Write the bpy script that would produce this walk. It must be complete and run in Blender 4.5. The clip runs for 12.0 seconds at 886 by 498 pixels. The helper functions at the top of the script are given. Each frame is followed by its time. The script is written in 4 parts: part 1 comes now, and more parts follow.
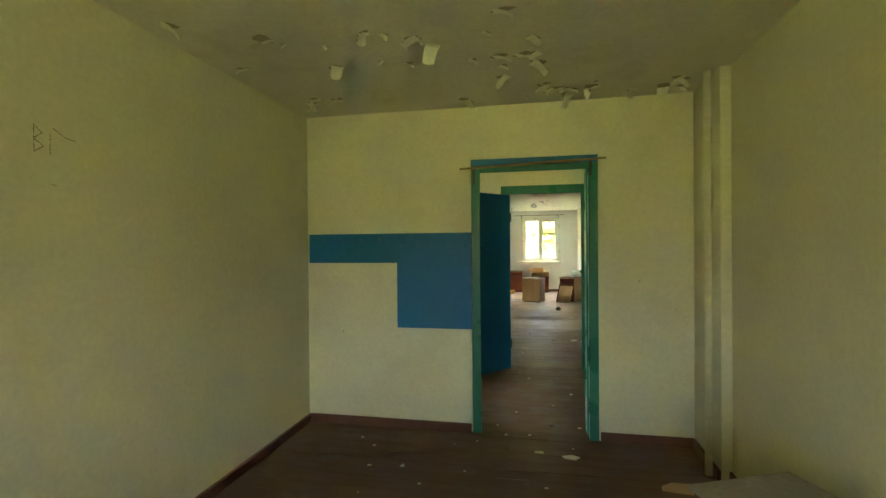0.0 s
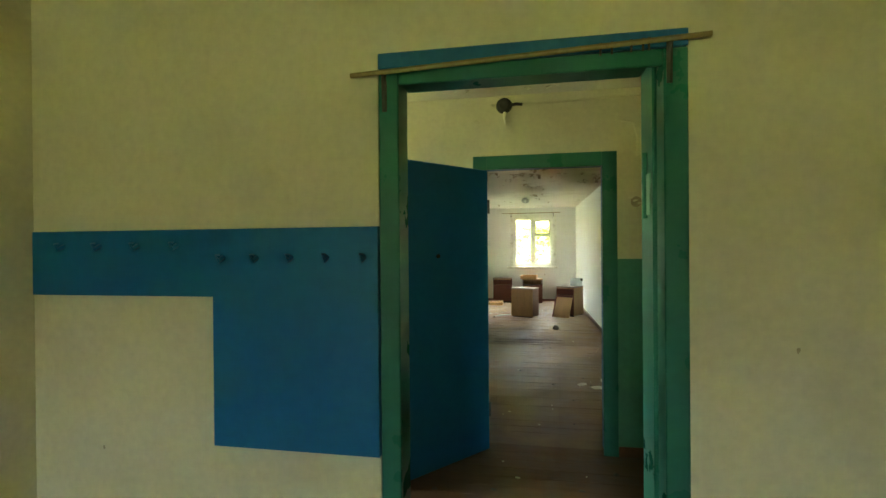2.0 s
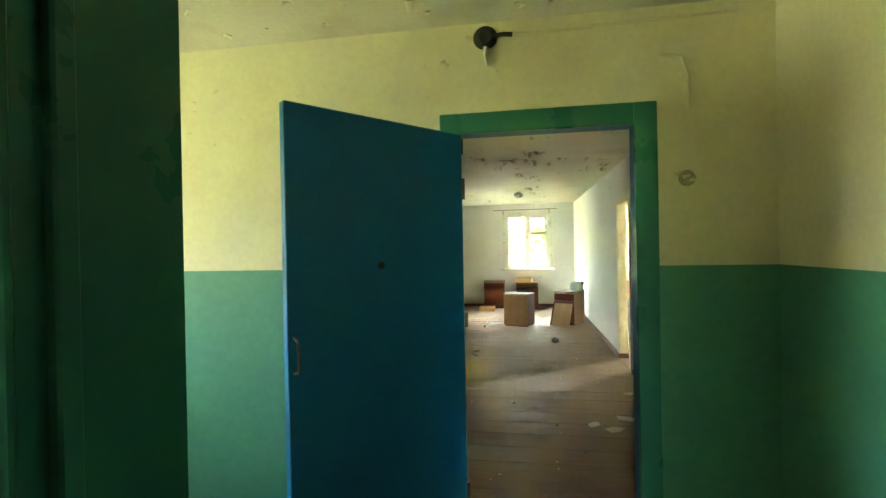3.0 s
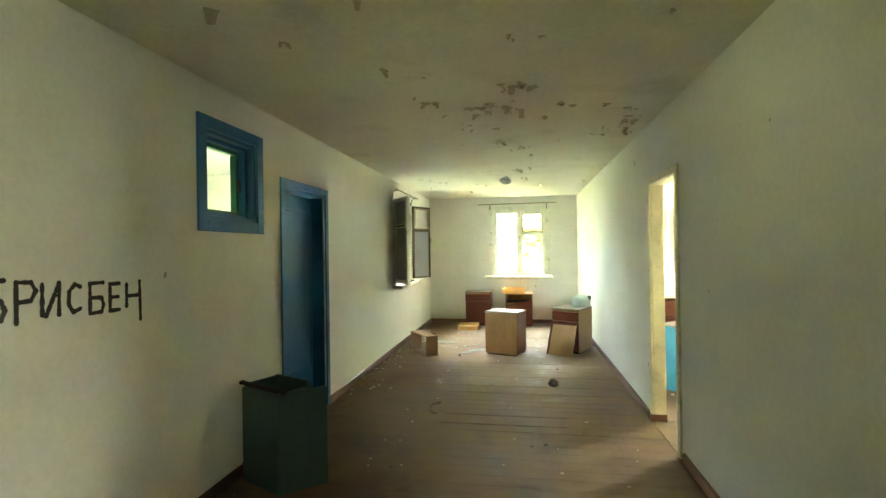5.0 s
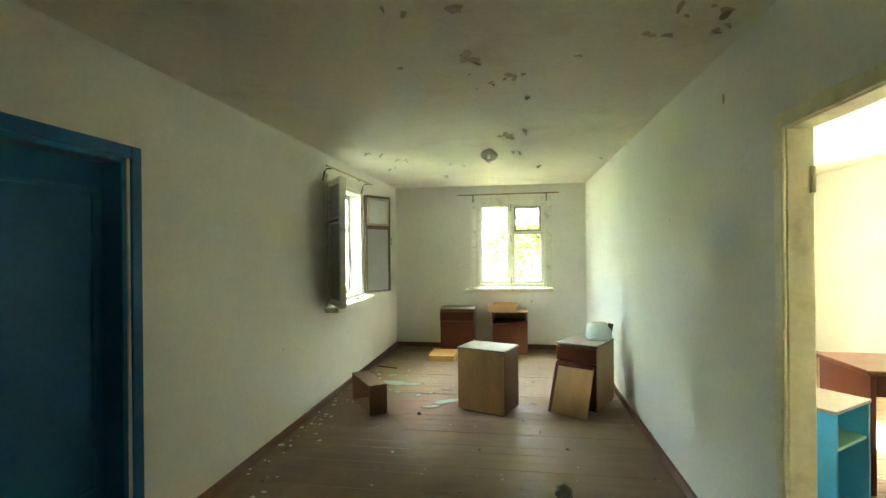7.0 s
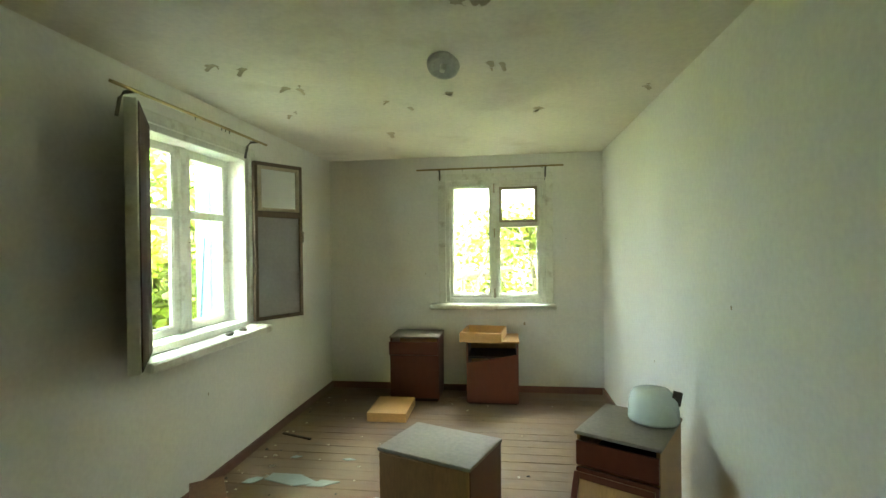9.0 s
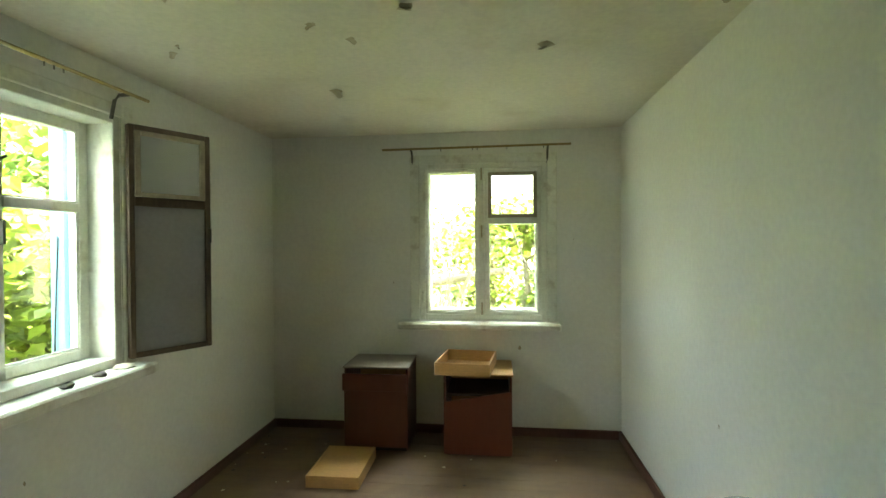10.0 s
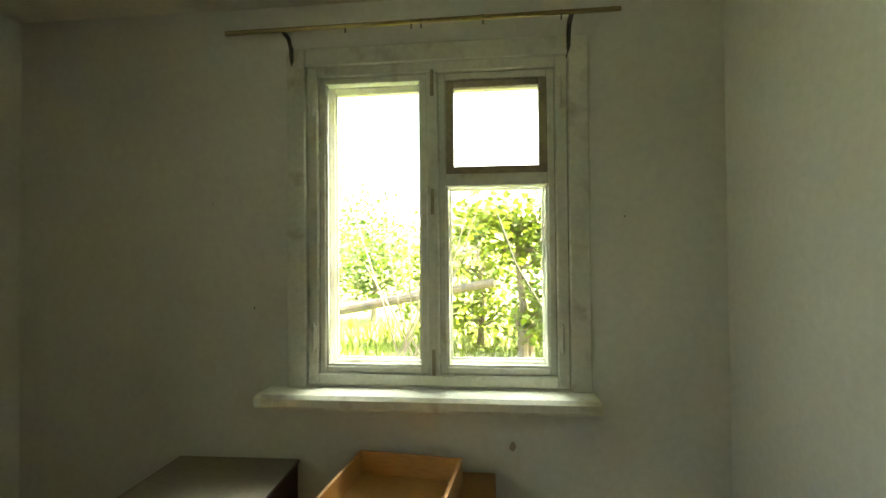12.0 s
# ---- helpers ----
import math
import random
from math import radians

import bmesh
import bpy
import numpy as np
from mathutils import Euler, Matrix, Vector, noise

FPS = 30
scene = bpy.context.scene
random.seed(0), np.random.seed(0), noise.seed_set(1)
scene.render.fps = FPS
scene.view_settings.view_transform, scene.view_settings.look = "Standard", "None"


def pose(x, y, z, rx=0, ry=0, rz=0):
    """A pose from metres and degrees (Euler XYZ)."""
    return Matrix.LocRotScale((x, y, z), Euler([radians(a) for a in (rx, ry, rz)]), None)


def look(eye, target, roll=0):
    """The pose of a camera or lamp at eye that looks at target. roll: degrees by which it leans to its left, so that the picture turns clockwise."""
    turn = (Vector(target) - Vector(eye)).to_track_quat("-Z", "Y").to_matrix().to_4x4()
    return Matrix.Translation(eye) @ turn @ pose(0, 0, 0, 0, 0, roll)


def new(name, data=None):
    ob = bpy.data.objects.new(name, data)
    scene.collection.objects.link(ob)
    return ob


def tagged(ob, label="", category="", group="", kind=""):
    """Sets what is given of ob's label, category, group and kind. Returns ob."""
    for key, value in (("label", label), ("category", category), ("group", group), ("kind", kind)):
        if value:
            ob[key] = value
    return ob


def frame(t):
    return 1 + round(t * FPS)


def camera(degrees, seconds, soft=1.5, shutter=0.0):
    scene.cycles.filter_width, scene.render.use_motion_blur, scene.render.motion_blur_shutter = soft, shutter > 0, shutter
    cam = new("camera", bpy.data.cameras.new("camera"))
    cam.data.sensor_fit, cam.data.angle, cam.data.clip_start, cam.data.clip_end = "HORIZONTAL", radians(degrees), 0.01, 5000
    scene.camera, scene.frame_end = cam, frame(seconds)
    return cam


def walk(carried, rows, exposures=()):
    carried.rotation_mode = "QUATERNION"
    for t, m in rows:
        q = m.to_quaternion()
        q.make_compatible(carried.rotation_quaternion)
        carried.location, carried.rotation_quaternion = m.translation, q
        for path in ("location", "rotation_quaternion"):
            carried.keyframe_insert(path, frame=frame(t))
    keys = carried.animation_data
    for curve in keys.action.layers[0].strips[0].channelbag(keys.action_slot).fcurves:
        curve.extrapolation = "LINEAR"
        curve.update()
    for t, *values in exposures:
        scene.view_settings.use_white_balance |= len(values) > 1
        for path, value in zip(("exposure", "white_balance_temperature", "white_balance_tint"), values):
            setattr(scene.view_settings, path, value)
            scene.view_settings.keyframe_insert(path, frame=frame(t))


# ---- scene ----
cam = camera(86.4, 12.0)
PATH = [
    (0, (0.246, 0.212, 1.433), (-0.15, 2.173, 1.419), -0.5),
    (0.5, (0.238, 0.723, 1.433), (-0.153, 2.684, 1.418), -0.3),
    (1, (0.239, 1.238, 1.43), (-0.137, 3.203, 1.416), -0.3),
    (1.5, (0.239, 1.76, 1.454), (-0.128, 3.726, 1.443), -0.4),
    (2, (0.221, 2.321, 1.464), (-0.139, 4.288, 1.456), -0.5),
    (2.5, (0.211, 2.882, 1.472), (-0.136, 4.852, 1.463), -0.5),
    (3, (0.211, 3.47, 1.474), (-0.123, 5.442, 1.467), -1.1),
    (3.2, (0.212, 3.667, 1.493), (-0.12, 5.639, 1.462), -1.3),
    (4.8, (0.354, 5.451, 1.467), (0.023, 7.424, 1.465), -0.8),
    (5, (0.351, 5.665, 1.458), (0.024, 7.638, 1.462), -0.8),
    (5.5, (0.344, 6.189, 1.472), (0.022, 8.163, 1.474), -0.6),
    (6, (0.358, 6.705, 1.484), (0.044, 8.681, 1.49), -0.6),
    (6.5, (0.38, 7.256, 1.502), (0.075, 9.233, 1.51), -0.5),
    (6.7, (0.387, 7.482, 1.514), (0.079, 9.458, 1.52), -0.5),
    (8.3, (0.404, 9.3, 1.524), (0.131, 11.281, 1.513), -0.9),
    (8.5, (0.412, 9.521, 1.52), (0.147, 11.503, 1.514), -0.7),
    (9, (0.443, 10.085, 1.532), (0.176, 12.067, 1.523), -0.7),
    (9.5, (0.44, 10.634, 1.568), (0.19, 12.618, 1.547), -0.5),
    (10, (0.447, 11.193, 1.565), (0.217, 13.179, 1.546), -0.4),
    (10.5, (0.496, 11.733, 1.535), (0.258, 13.719, 1.522), -0.5),
    (11, (0.555, 12.275, 1.484), (0.305, 14.26, 1.501), -0.5),
    (11.5, (0.548, 12.759, 1.495), (0.316, 14.746, 1.5), -0.5),
    (12, (0.542, 13.223, 1.452), (0.342, 15.213, 1.486), -0.5),
]
EXPOSE = [(0.0, 7.05, 8300, 8), (2.0, 6.95, 7900, 5), (2.6, 7.2, 7600, 4), (3.2, 7.65, 7500, 3), (4.8, 7.7, 7700, 0), (5.0, 7.62, 7700, 0), (5.5, 7.3, 7700, -1), (6.0, 7.1, 7600, -2), (6.7, 7.0, 7500, -2), (8.5, 6.48, 7500, -3), (10.0, 5.55, 7500, -3), (11.5, 5.2, 8000, -1), (12.0, 4.85, 8400, 0)]
walk(cam, [(t, look(eye, target, roll)) for t, eye, target, roll in PATH], EXPOSE)

# ---------------- world, sun, lamps ----------------
SUN_EL, SUN_AZ = radians(50), radians(78)
world = bpy.data.worlds.new("sky")
scene.world = world
world.use_nodes = True
wn = world.node_tree
sky = wn.nodes.new("ShaderNodeTexSky")
sky.sky_type, sky.sun_disc, sky.sun_elevation, sky.sun_rotation = "NISHITA", False, SUN_EL, SUN_AZ
sky.dust_density, sky.air_density = 4.0, 1.0
wn.links.new(sky.outputs[0], wn.nodes["Background"].inputs[0])
wn.nodes["Background"].inputs[1].default_value = 0.12
sun_dir = Vector((math.sin(SUN_AZ) * math.cos(SUN_EL), math.cos(SUN_AZ) * math.cos(SUN_EL), math.sin(SUN_EL)))
sun = new("sun", bpy.data.lights.new("sun", "SUN"))
sun.data.energy, sun.data.angle, sun.data.color = 5.0, radians(0.6), (1.0, 0.93, 0.80)
sun.matrix_world = look(sun_dir * 30, (0, 0, 0))


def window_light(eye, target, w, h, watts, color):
    """An area lamp added at a window opening to stand in for daylight."""
    lamp = new("added_daylight_lamp", bpy.data.lights.new("added_daylight_lamp", "AREA"))
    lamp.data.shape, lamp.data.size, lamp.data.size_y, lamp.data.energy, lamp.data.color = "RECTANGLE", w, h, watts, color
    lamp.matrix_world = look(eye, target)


LAMP_WARM = (1.0, 0.98, 0.76)
# lamps added at the outer windows of the other rooms, in place of sky
window_light((-0.2, -1.83, 1.55), (-0.2, 0, 1.25), 0.6, 0.8, 0.023, LAMP_WARM)
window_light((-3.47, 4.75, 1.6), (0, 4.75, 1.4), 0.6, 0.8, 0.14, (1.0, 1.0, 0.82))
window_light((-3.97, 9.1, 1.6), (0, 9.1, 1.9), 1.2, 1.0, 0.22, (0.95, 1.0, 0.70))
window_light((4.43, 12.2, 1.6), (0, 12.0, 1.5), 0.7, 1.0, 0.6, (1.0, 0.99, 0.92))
# two unseen area lamps added outside above the window heads to brighten the room
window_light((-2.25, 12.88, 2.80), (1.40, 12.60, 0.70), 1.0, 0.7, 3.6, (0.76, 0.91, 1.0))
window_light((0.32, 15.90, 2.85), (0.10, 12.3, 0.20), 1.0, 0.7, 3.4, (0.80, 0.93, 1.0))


# ---------------- materials ----------------
def mat_base(name):
    m = bpy.data.materials.new(name)
    m.use_nodes = True
    nt = m.node_tree
    return m, nt, nt.nodes["Principled BSDF"]


def surface(name, color, rough=0.6, var=0.12, scale=3.0, grain=60.0, bump=0.15, bump_d=0.004, metal=0.0, stain=None, stain_amt=0.0, stretch=(1, 1, 1), rnd=0.0, coat=0.0):
    """Two scales of noise on colour, fine relief, and optional stains of a colour."""
    m, nt, b = mat_base(name)
    N, L = nt.nodes.new, nt.links.new
    tc = N("ShaderNodeTexCoord")
    mp = N("ShaderNodeMapping")
    mp.inputs["Scale"].default_value = stretch
    L(tc.outputs["Object"], mp.inputs[0])
    big, fine = N("ShaderNodeTexNoise"), N("ShaderNodeTexNoise")
    big.inputs["Scale"].default_value, big.inputs["Detail"].default_value = scale, 5
    fine.inputs["Scale"].default_value, fine.inputs["Detail"].default_value = grain, 4
    L(mp.outputs[0], big.inputs["Vector"]), L(mp.outputs[0], fine.inputs["Vector"])
    add = N("ShaderNodeMath")
    add.operation = "ADD"
    L(big.outputs["Fac"], add.inputs[0]), L(fine.outputs["Fac"], add.inputs[1])
    last = add.outputs[0]
    if rnd:
        oi, ml = N("ShaderNodeObjectInfo"), N("ShaderNodeMath")
        ml.operation, ml.inputs[1].default_value, ml.inputs[2].default_value = "MULTIPLY_ADD", rnd, -rnd / 2
        L(oi.outputs["Random"], ml.inputs[0])
        ad2 = N("ShaderNodeMath")
        ad2.operation = "ADD"
        L(last, ad2.inputs[0]), L(ml.outputs[0], ad2.inputs[1])
        last = ad2.outputs[0]
    ramp = N("ShaderNodeMapRange")
    ramp.inputs["From Min"].default_value, ramp.inputs["From Max"].default_value = 0.6, 1.4
    ramp.inputs["To Min"].default_value, ramp.inputs["To Max"].default_value = 1 - var, 1 + var
    L(last, ramp.inputs["Value"])
    mul = N("ShaderNodeVectorMath")
    mul.operation = "SCALE"
    mul.inputs[0].default_value = color
    L(ramp.outputs[0], mul.inputs["Scale"])
    col = mul.outputs[0]
    if stain:
        st = N("ShaderNodeTexNoise")
        st.inputs["Scale"].default_value, st.inputs["Detail"].default_value = scale * 1.7, 8
        L(tc.outputs["Object"], st.inputs["Vector"])
        sr = N("ShaderNodeMapRange")
        sr.inputs["From Min"].default_value, sr.inputs["From Max"].default_value = 0.56, 0.72
        sr.inputs["To Max"].default_value = stain_amt
        L(st.outputs["Fac"], sr.inputs["Value"])
        mx = N("ShaderNodeMix")
        mx.data_type = "RGBA"
        L(sr.outputs[0], mx.inputs["Factor"]), L(col, mx.inputs["A"])
        mx.inputs["B"].default_value = (*stain, 1)
        col = mx.outputs["Result"]
    L(col, b.inputs["Base Color"])
    rr = N("ShaderNodeMapRange")
    rr.inputs["To Min"].default_value, rr.inputs["To Max"].default_value = max(0.03, rough - 0.12), min(1, rough + 0.12)
    L(big.outputs["Fac"], rr.inputs["Value"])
    L(rr.outputs[0], b.inputs["Roughness"])
    b.inputs["Metallic"].default_value = metal
    b.inputs["Coat Weight"].default_value = coat
    bp = N("ShaderNodeBump")
    bp.inputs["Strength"].default_value, bp.inputs["Distance"].default_value = bump, bump_d
    L(add.outputs[0], bp.inputs["Height"])
    L(bp.outputs[0], b.inputs["Normal"])
    return m


def floor_paint(name, paint_col, dust_col, dust):
    """Old floor paint in world coordinates: worn glossy patches, trodden dust and warped boards."""
    m, nt, b = mat_base(name)
    N, L = nt.nodes.new, nt.links.new
    geo, oi = N("ShaderNodeNewGeometry"), N("ShaderNodeObjectInfo")

    def tex(scale, detail, stretch=(1, 1, 1)):
        mp, tx = N("ShaderNodeMapping"), N("ShaderNodeTexNoise")
        mp.inputs["Scale"].default_value = stretch
        tx.inputs["Scale"].default_value, tx.inputs["Detail"].default_value = scale, detail
        L(geo.outputs["Position"], mp.inputs[0]), L(mp.outputs[0], tx.inputs["Vector"])
        return tx.outputs["Fac"]

    def span(src, a0, a1, b0, b1):
        mr = N("ShaderNodeMapRange")
        for key, v in (("From Min", a0), ("From Max", a1), ("To Min", b0), ("To Max", b1)):
            mr.inputs[key].default_value = v
        L(src, mr.inputs["Value"])
        return mr.outputs[0]

    def math2(op, a, c):
        mt = N("ShaderNodeMath")
        mt.operation = op
        L(a, mt.inputs[0])
        if isinstance(c, float):
            mt.inputs[1].default_value = c
        else:
            L(c, mt.inputs[1])
        return mt.outputs[0]

    big, mid, fine = tex(0.7, 6), tex(4.0, 8), tex(55.0, 5)
    grain = tex(9.0, 5, (0.25, 3.0, 1.0))
    warp = tex(5.5, 2, (1.0, 1.6, 1.0))
    tone = math2("ADD", math2("ADD", span(mid, 0.3, 0.7, 0.72, 1.1), span(fine, 0.3, 0.7, -0.12, 0.12)), span(oi.outputs["Random"], 0, 1, -0.03, 0.05))
    tone = math2("MULTIPLY", tone, span(grain, 0.3, 0.7, 0.85, 1.12))
    sc = N("ShaderNodeVectorMath")
    sc.operation = "SCALE"
    sc.inputs[0].default_value = paint_col
    L(tone, sc.inputs["Scale"])
    cover = math2("MULTIPLY", span(math2("ADD", big, math2("MULTIPLY", mid, 0.6)), 0.62, 0.98, 0.15, 1.0), dust)
    mx = N("ShaderNodeMix")
    mx.data_type = "RGBA"
    L(cover, mx.inputs["Factor"]), L(sc.outputs[0], mx.inputs["A"])
    mx.inputs["B"].default_value = (*dust_col, 1)
    L(mx.outputs["Result"], b.inputs["Base Color"])
    L(math2("ADD", span(mid, 0.38, 0.62, 0.50, 0.82), span(fine, 0.3, 0.7, -0.06, 0.1)), b.inputs["Roughness"])
    hgt = math2("ADD", math2("MULTIPLY", warp, 1.0), math2("ADD", math2("MULTIPLY", grain, 0.12), math2("MULTIPLY", fine, 0.06)))
    bp = N("ShaderNodeBump")
    bp.inputs["Strength"].default_value, bp.inputs["Distance"].default_value = 0.55, 0.010
    b.inputs["Specular IOR Level"].default_value = 0.28
    L(hgt, bp.inputs["Height"])
    L(bp.outputs[0], b.inputs["Normal"])
    return m


def glass_mat(name, tint=(1, 1, 1), rough=0.0):
    m, nt, b = mat_base(name)
    b.inputs["Base Color"].default_value = (*tint, 1)
    b.inputs["Roughness"].default_value, b.inputs["IOR"].default_value = rough, 1.45
    b.inputs["Transmission Weight"].default_value = 1.0
    return m


def leaf_mat(name, color):
    m, nt, b = mat_base(name)
    N, L = nt.nodes.new, nt.links.new
    geo, hsv = N("ShaderNodeNewGeometry"), N("ShaderNodeHueSaturation")
    mr = N("ShaderNodeMapRange")
    mr.inputs["To Min"].default_value, mr.inputs["To Max"].default_value = 0.55, 1.6
    L(geo.outputs["Random Per Island"], mr.inputs["Value"])
    hsv.inputs["Color"].default_value = (*color, 1)
    L(mr.outputs[0], hsv.inputs["Value"])
    L(hsv.outputs[0], b.inputs["Base Color"])
    b.inputs["Roughness"].default_value = 0.5
    tr, mixs = N("ShaderNodeBsdfTranslucent"), N("ShaderNodeMixShader")
    L(hsv.outputs[0], tr.inputs[0])
    mixs.inputs[0].default_value = 0.4
    L(b.outputs[0], mixs.inputs[1]), L(tr.outputs[0], mixs.inputs[2])
    L(mixs.outputs[0], nt.nodes["Material Output"].inputs[0])
    return m


M = dict(
    plaster=surface("cream_plaster", (0.70, 0.66, 0.47), 0.85, 0.08, 1.3, 38, 0.12, 0.004, stain=(0.50, 0.46, 0.30), stain_amt=0.25),
    plaster_white=surface("white_limewash", (0.76, 0.755, 0.69), 0.85, 0.07, 1.2, 38, 0.14, 0.004, stain=(0.62, 0.60, 0.50), stain_amt=0.18),
    ceiling=surface("ceiling_limewash", (0.70, 0.66, 0.55), 0.9, 0.10, 1.5, 40, 0.25, 0.004, stain=(0.48, 0.42, 0.30), stain_amt=0.45),
    flake=surface("peeled_limewash_flake", (0.85, 0.83, 0.68), 0.8, 0.08, 5, 60),
    dullflake=surface("stained_limewash_flake", (0.46, 0.40, 0.28), 0.9, 0.2, 8, 60),
    scar=surface("bare_ceiling_scar", (0.40, 0.34, 0.23), 0.95, 0.25, 8, 60),
    floor=floor_paint("brown_floor_paint", (0.150, 0.075, 0.048), (0.27, 0.208, 0.128), 0.68),
    floor_red=floor_paint("red_brown_floor_paint", (0.125, 0.062, 0.034), (0.19, 0.13, 0.08), 0.35),
    gap=surface("dirt_between_planks", (0.11, 0.07, 0.048), 0.95),
    hardboard=surface("matt_brown_hardboard", (0.055, 0.026, 0.016), 0.95, 0.25, 4, 60, 0.2, 0.002),
    greyboard=surface("grey_hardboard_pane", (0.27, 0.26, 0.25), 0.6, 0.12, 3, 40, 0.1, 0.001),
    # opaque pane whose pale blue-grey colour imitates sky reflected in glass
    paleboard=surface("pane_with_painted_sky_sheen", (0.50, 0.52, 0.55), 0.2, 0.1, 3, 40, 0.05, 0.001),
    base=surface("red_brown_paint", (0.13, 0.05, 0.028), 0.4, 0.2, 4, 40, 0.2, 0.002),
    blue=surface("blue_oil_paint", (0.003, 0.14, 0.33), 0.45, 0.08, 2.5, 30, 0.25, 0.002),
    bluetrim=surface("light_blue_trim_paint", (0.015, 0.145, 0.33), 0.42, 0.15, 5, 40, 0.25, 0.002),
    teal=surface("green_teal_oil_paint", (0.026, 0.17, 0.125), 0.3, 0.07, 4, 40, 0.3, 0.002),
    dado=surface("green_wall_oil_paint", (0.07, 0.275, 0.185), 0.42, 0.12, 2, 30, 0.25, 0.003),
    green=surface("leaf_green_wall_paint", (0.07, 0.24, 0.03), 0.5, 0.12, 2, 30, 0.25, 0.003),
    mint=surface("pale_green_shelf_paint", (0.22, 0.46, 0.34), 0.4, 0.12, 5, 40, 0.2, 0.002),
    white=surface("old_white_oil_paint", (0.72, 0.72, 0.62), 0.4, 0.12, 6, 50, 0.3, 0.002, stain=(0.36, 0.30, 0.18), stain_amt=0.55),
    white_door=surface("yellowed_white_paint", (0.78, 0.74, 0.52), 0.45, 0.10, 5, 50, 0.3, 0.002, stain=(0.4, 0.32, 0.2), stain_amt=0.4),
    sash=surface("weathered_brown_sash_wood", (0.095, 0.062, 0.034), 0.6, 0.4, 6, 60, 0.4, 0.003, stretch=(1, 1, 0.2)),
    ventwood=surface("grey_brown_vent_wood", (0.38, 0.32, 0.22), 0.6, 0.3, 6, 60, 0.3, 0.002),
    veneer=surface("red_brown_varnished_veneer", (0.11, 0.026, 0.011), 0.32, 0.14, 2.5, 30, 0.05, 0.001, stretch=(1, 1, 0.35)),
    ply=surface("raw_plywood", (0.42, 0.24, 0.10), 0.5, 0.22, 3, 40, 0.15, 0.001, stretch=(3, 3, 0.6)),
    plypale=surface("pale_plywood", (0.55, 0.31, 0.12), 0.5, 0.18, 3, 40, 0.15, 0.001, stretch=(0.7, 3, 3)),
    oldply=surface("aged_brown_plywood", (0.20, 0.10, 0.045), 0.45, 0.25, 3, 40, 0.15, 0.001),
    top=surface("dusty_grey_brown_top", (0.26, 0.22, 0.17), 0.6, 0.2, 4, 50, 0.15, 0.001),
    dark=surface("near_black_wood", (0.03, 0.018, 0.012), 0.8),
    tealbox=surface("grey_teal_box_paint", (0.055, 0.125, 0.12), 0.45, 0.15, 4, 40, 0.2, 0.002),
    skyblue=surface("sky_blue_cabinet_paint", (0.05, 0.33, 0.62), 0.4, 0.1, 4, 40, 0.2, 0.002),
    brass=surface("tarnished_brass", (0.30, 0.23, 0.10), 0.45, 0.2, 8, 60, metal=0.7),
    iron=surface("painted_iron", (0.10, 0.09, 0.075), 0.5, 0.3, 10, 80, metal=0.5),
    black=surface("black_spray_paint", (0.012, 0.013, 0.011), 0.8, 0.4, 30, 90),
    mintglass=surface("opal_mint_glass", (0.62, 0.71, 0.67), 0.25, 0.05, 3, 30, 0.02, 0.001),
    grey=surface("grey_lamp_holder", (0.42, 0.42, 0.38), 0.5, 0.2, 8, 60),
    rubble=surface("dirty_rubble", (0.10, 0.085, 0.07), 0.9, 0.3, 12, 60, 0.6, 0.006),
    chip=surface("plaster_chip", (0.55, 0.50, 0.38), 0.9, 0.2, 10, 60),
    extblue=surface("pale_blue_shutter_paint", (0.14, 0.30, 0.40), 0.5, 0.12, 4, 40, 0.2, 0.002),
    grass=surface("sunlit_grass", (0.10, 0.125, 0.028), 0.9, 0.4, 0.6, 9, 0.8, 0.05),
    bark=surface("grey_bark", (0.16, 0.13, 0.10), 0.9, 0.3, 3, 20, 0.8, 0.02, stretch=(1, 1, 0.3)),
    glass=glass_mat("window_glass"),
    greyglass=glass_mat("dusty_grey_glass", (0.80, 0.82, 0.84), 0.12),
    leaf=leaf_mat("maple_leaf", (0.065, 0.115, 0.018)),
    leaf_b=leaf_mat("yellow_green_leaf", (0.115, 0.16, 0.02)),
)

for key in ("blue", "bluetrim", "teal", "hardboard"):
    M[key].node_tree.nodes["Principled BSDF"].inputs["Specular IOR Level"].default_value = 0.25


# ---------------- mesh helpers ----------------
def box(bm, lo, hi, m=None, bevel=0.0):
    r = bmesh.ops.create_cube(bm, size=1.0)
    c = [(a + b) / 2 for a, b in zip(lo, hi)]
    d = [abs(b - a) for a, b in zip(lo, hi)]
    bmesh.ops.transform(bm, matrix=Matrix.Translation(c) @ Matrix.Diagonal((*d, 1)), verts=r["verts"])
    vs = r["verts"]
    if bevel:
        es = list({e for v in vs for e in v.link_edges})
        vs = bmesh.ops.bevel(bm, geom=es, offset=bevel, segments=1, affect="EDGES")["verts"]
    if m is not None:
        bmesh.ops.transform(bm, matrix=m, verts=vs)
    return bm


def boxes(*items, bevel=0.0):
    bm = bmesh.new()
    for lo, hi in items:
        box(bm, lo, hi, None, bevel)
    return bm


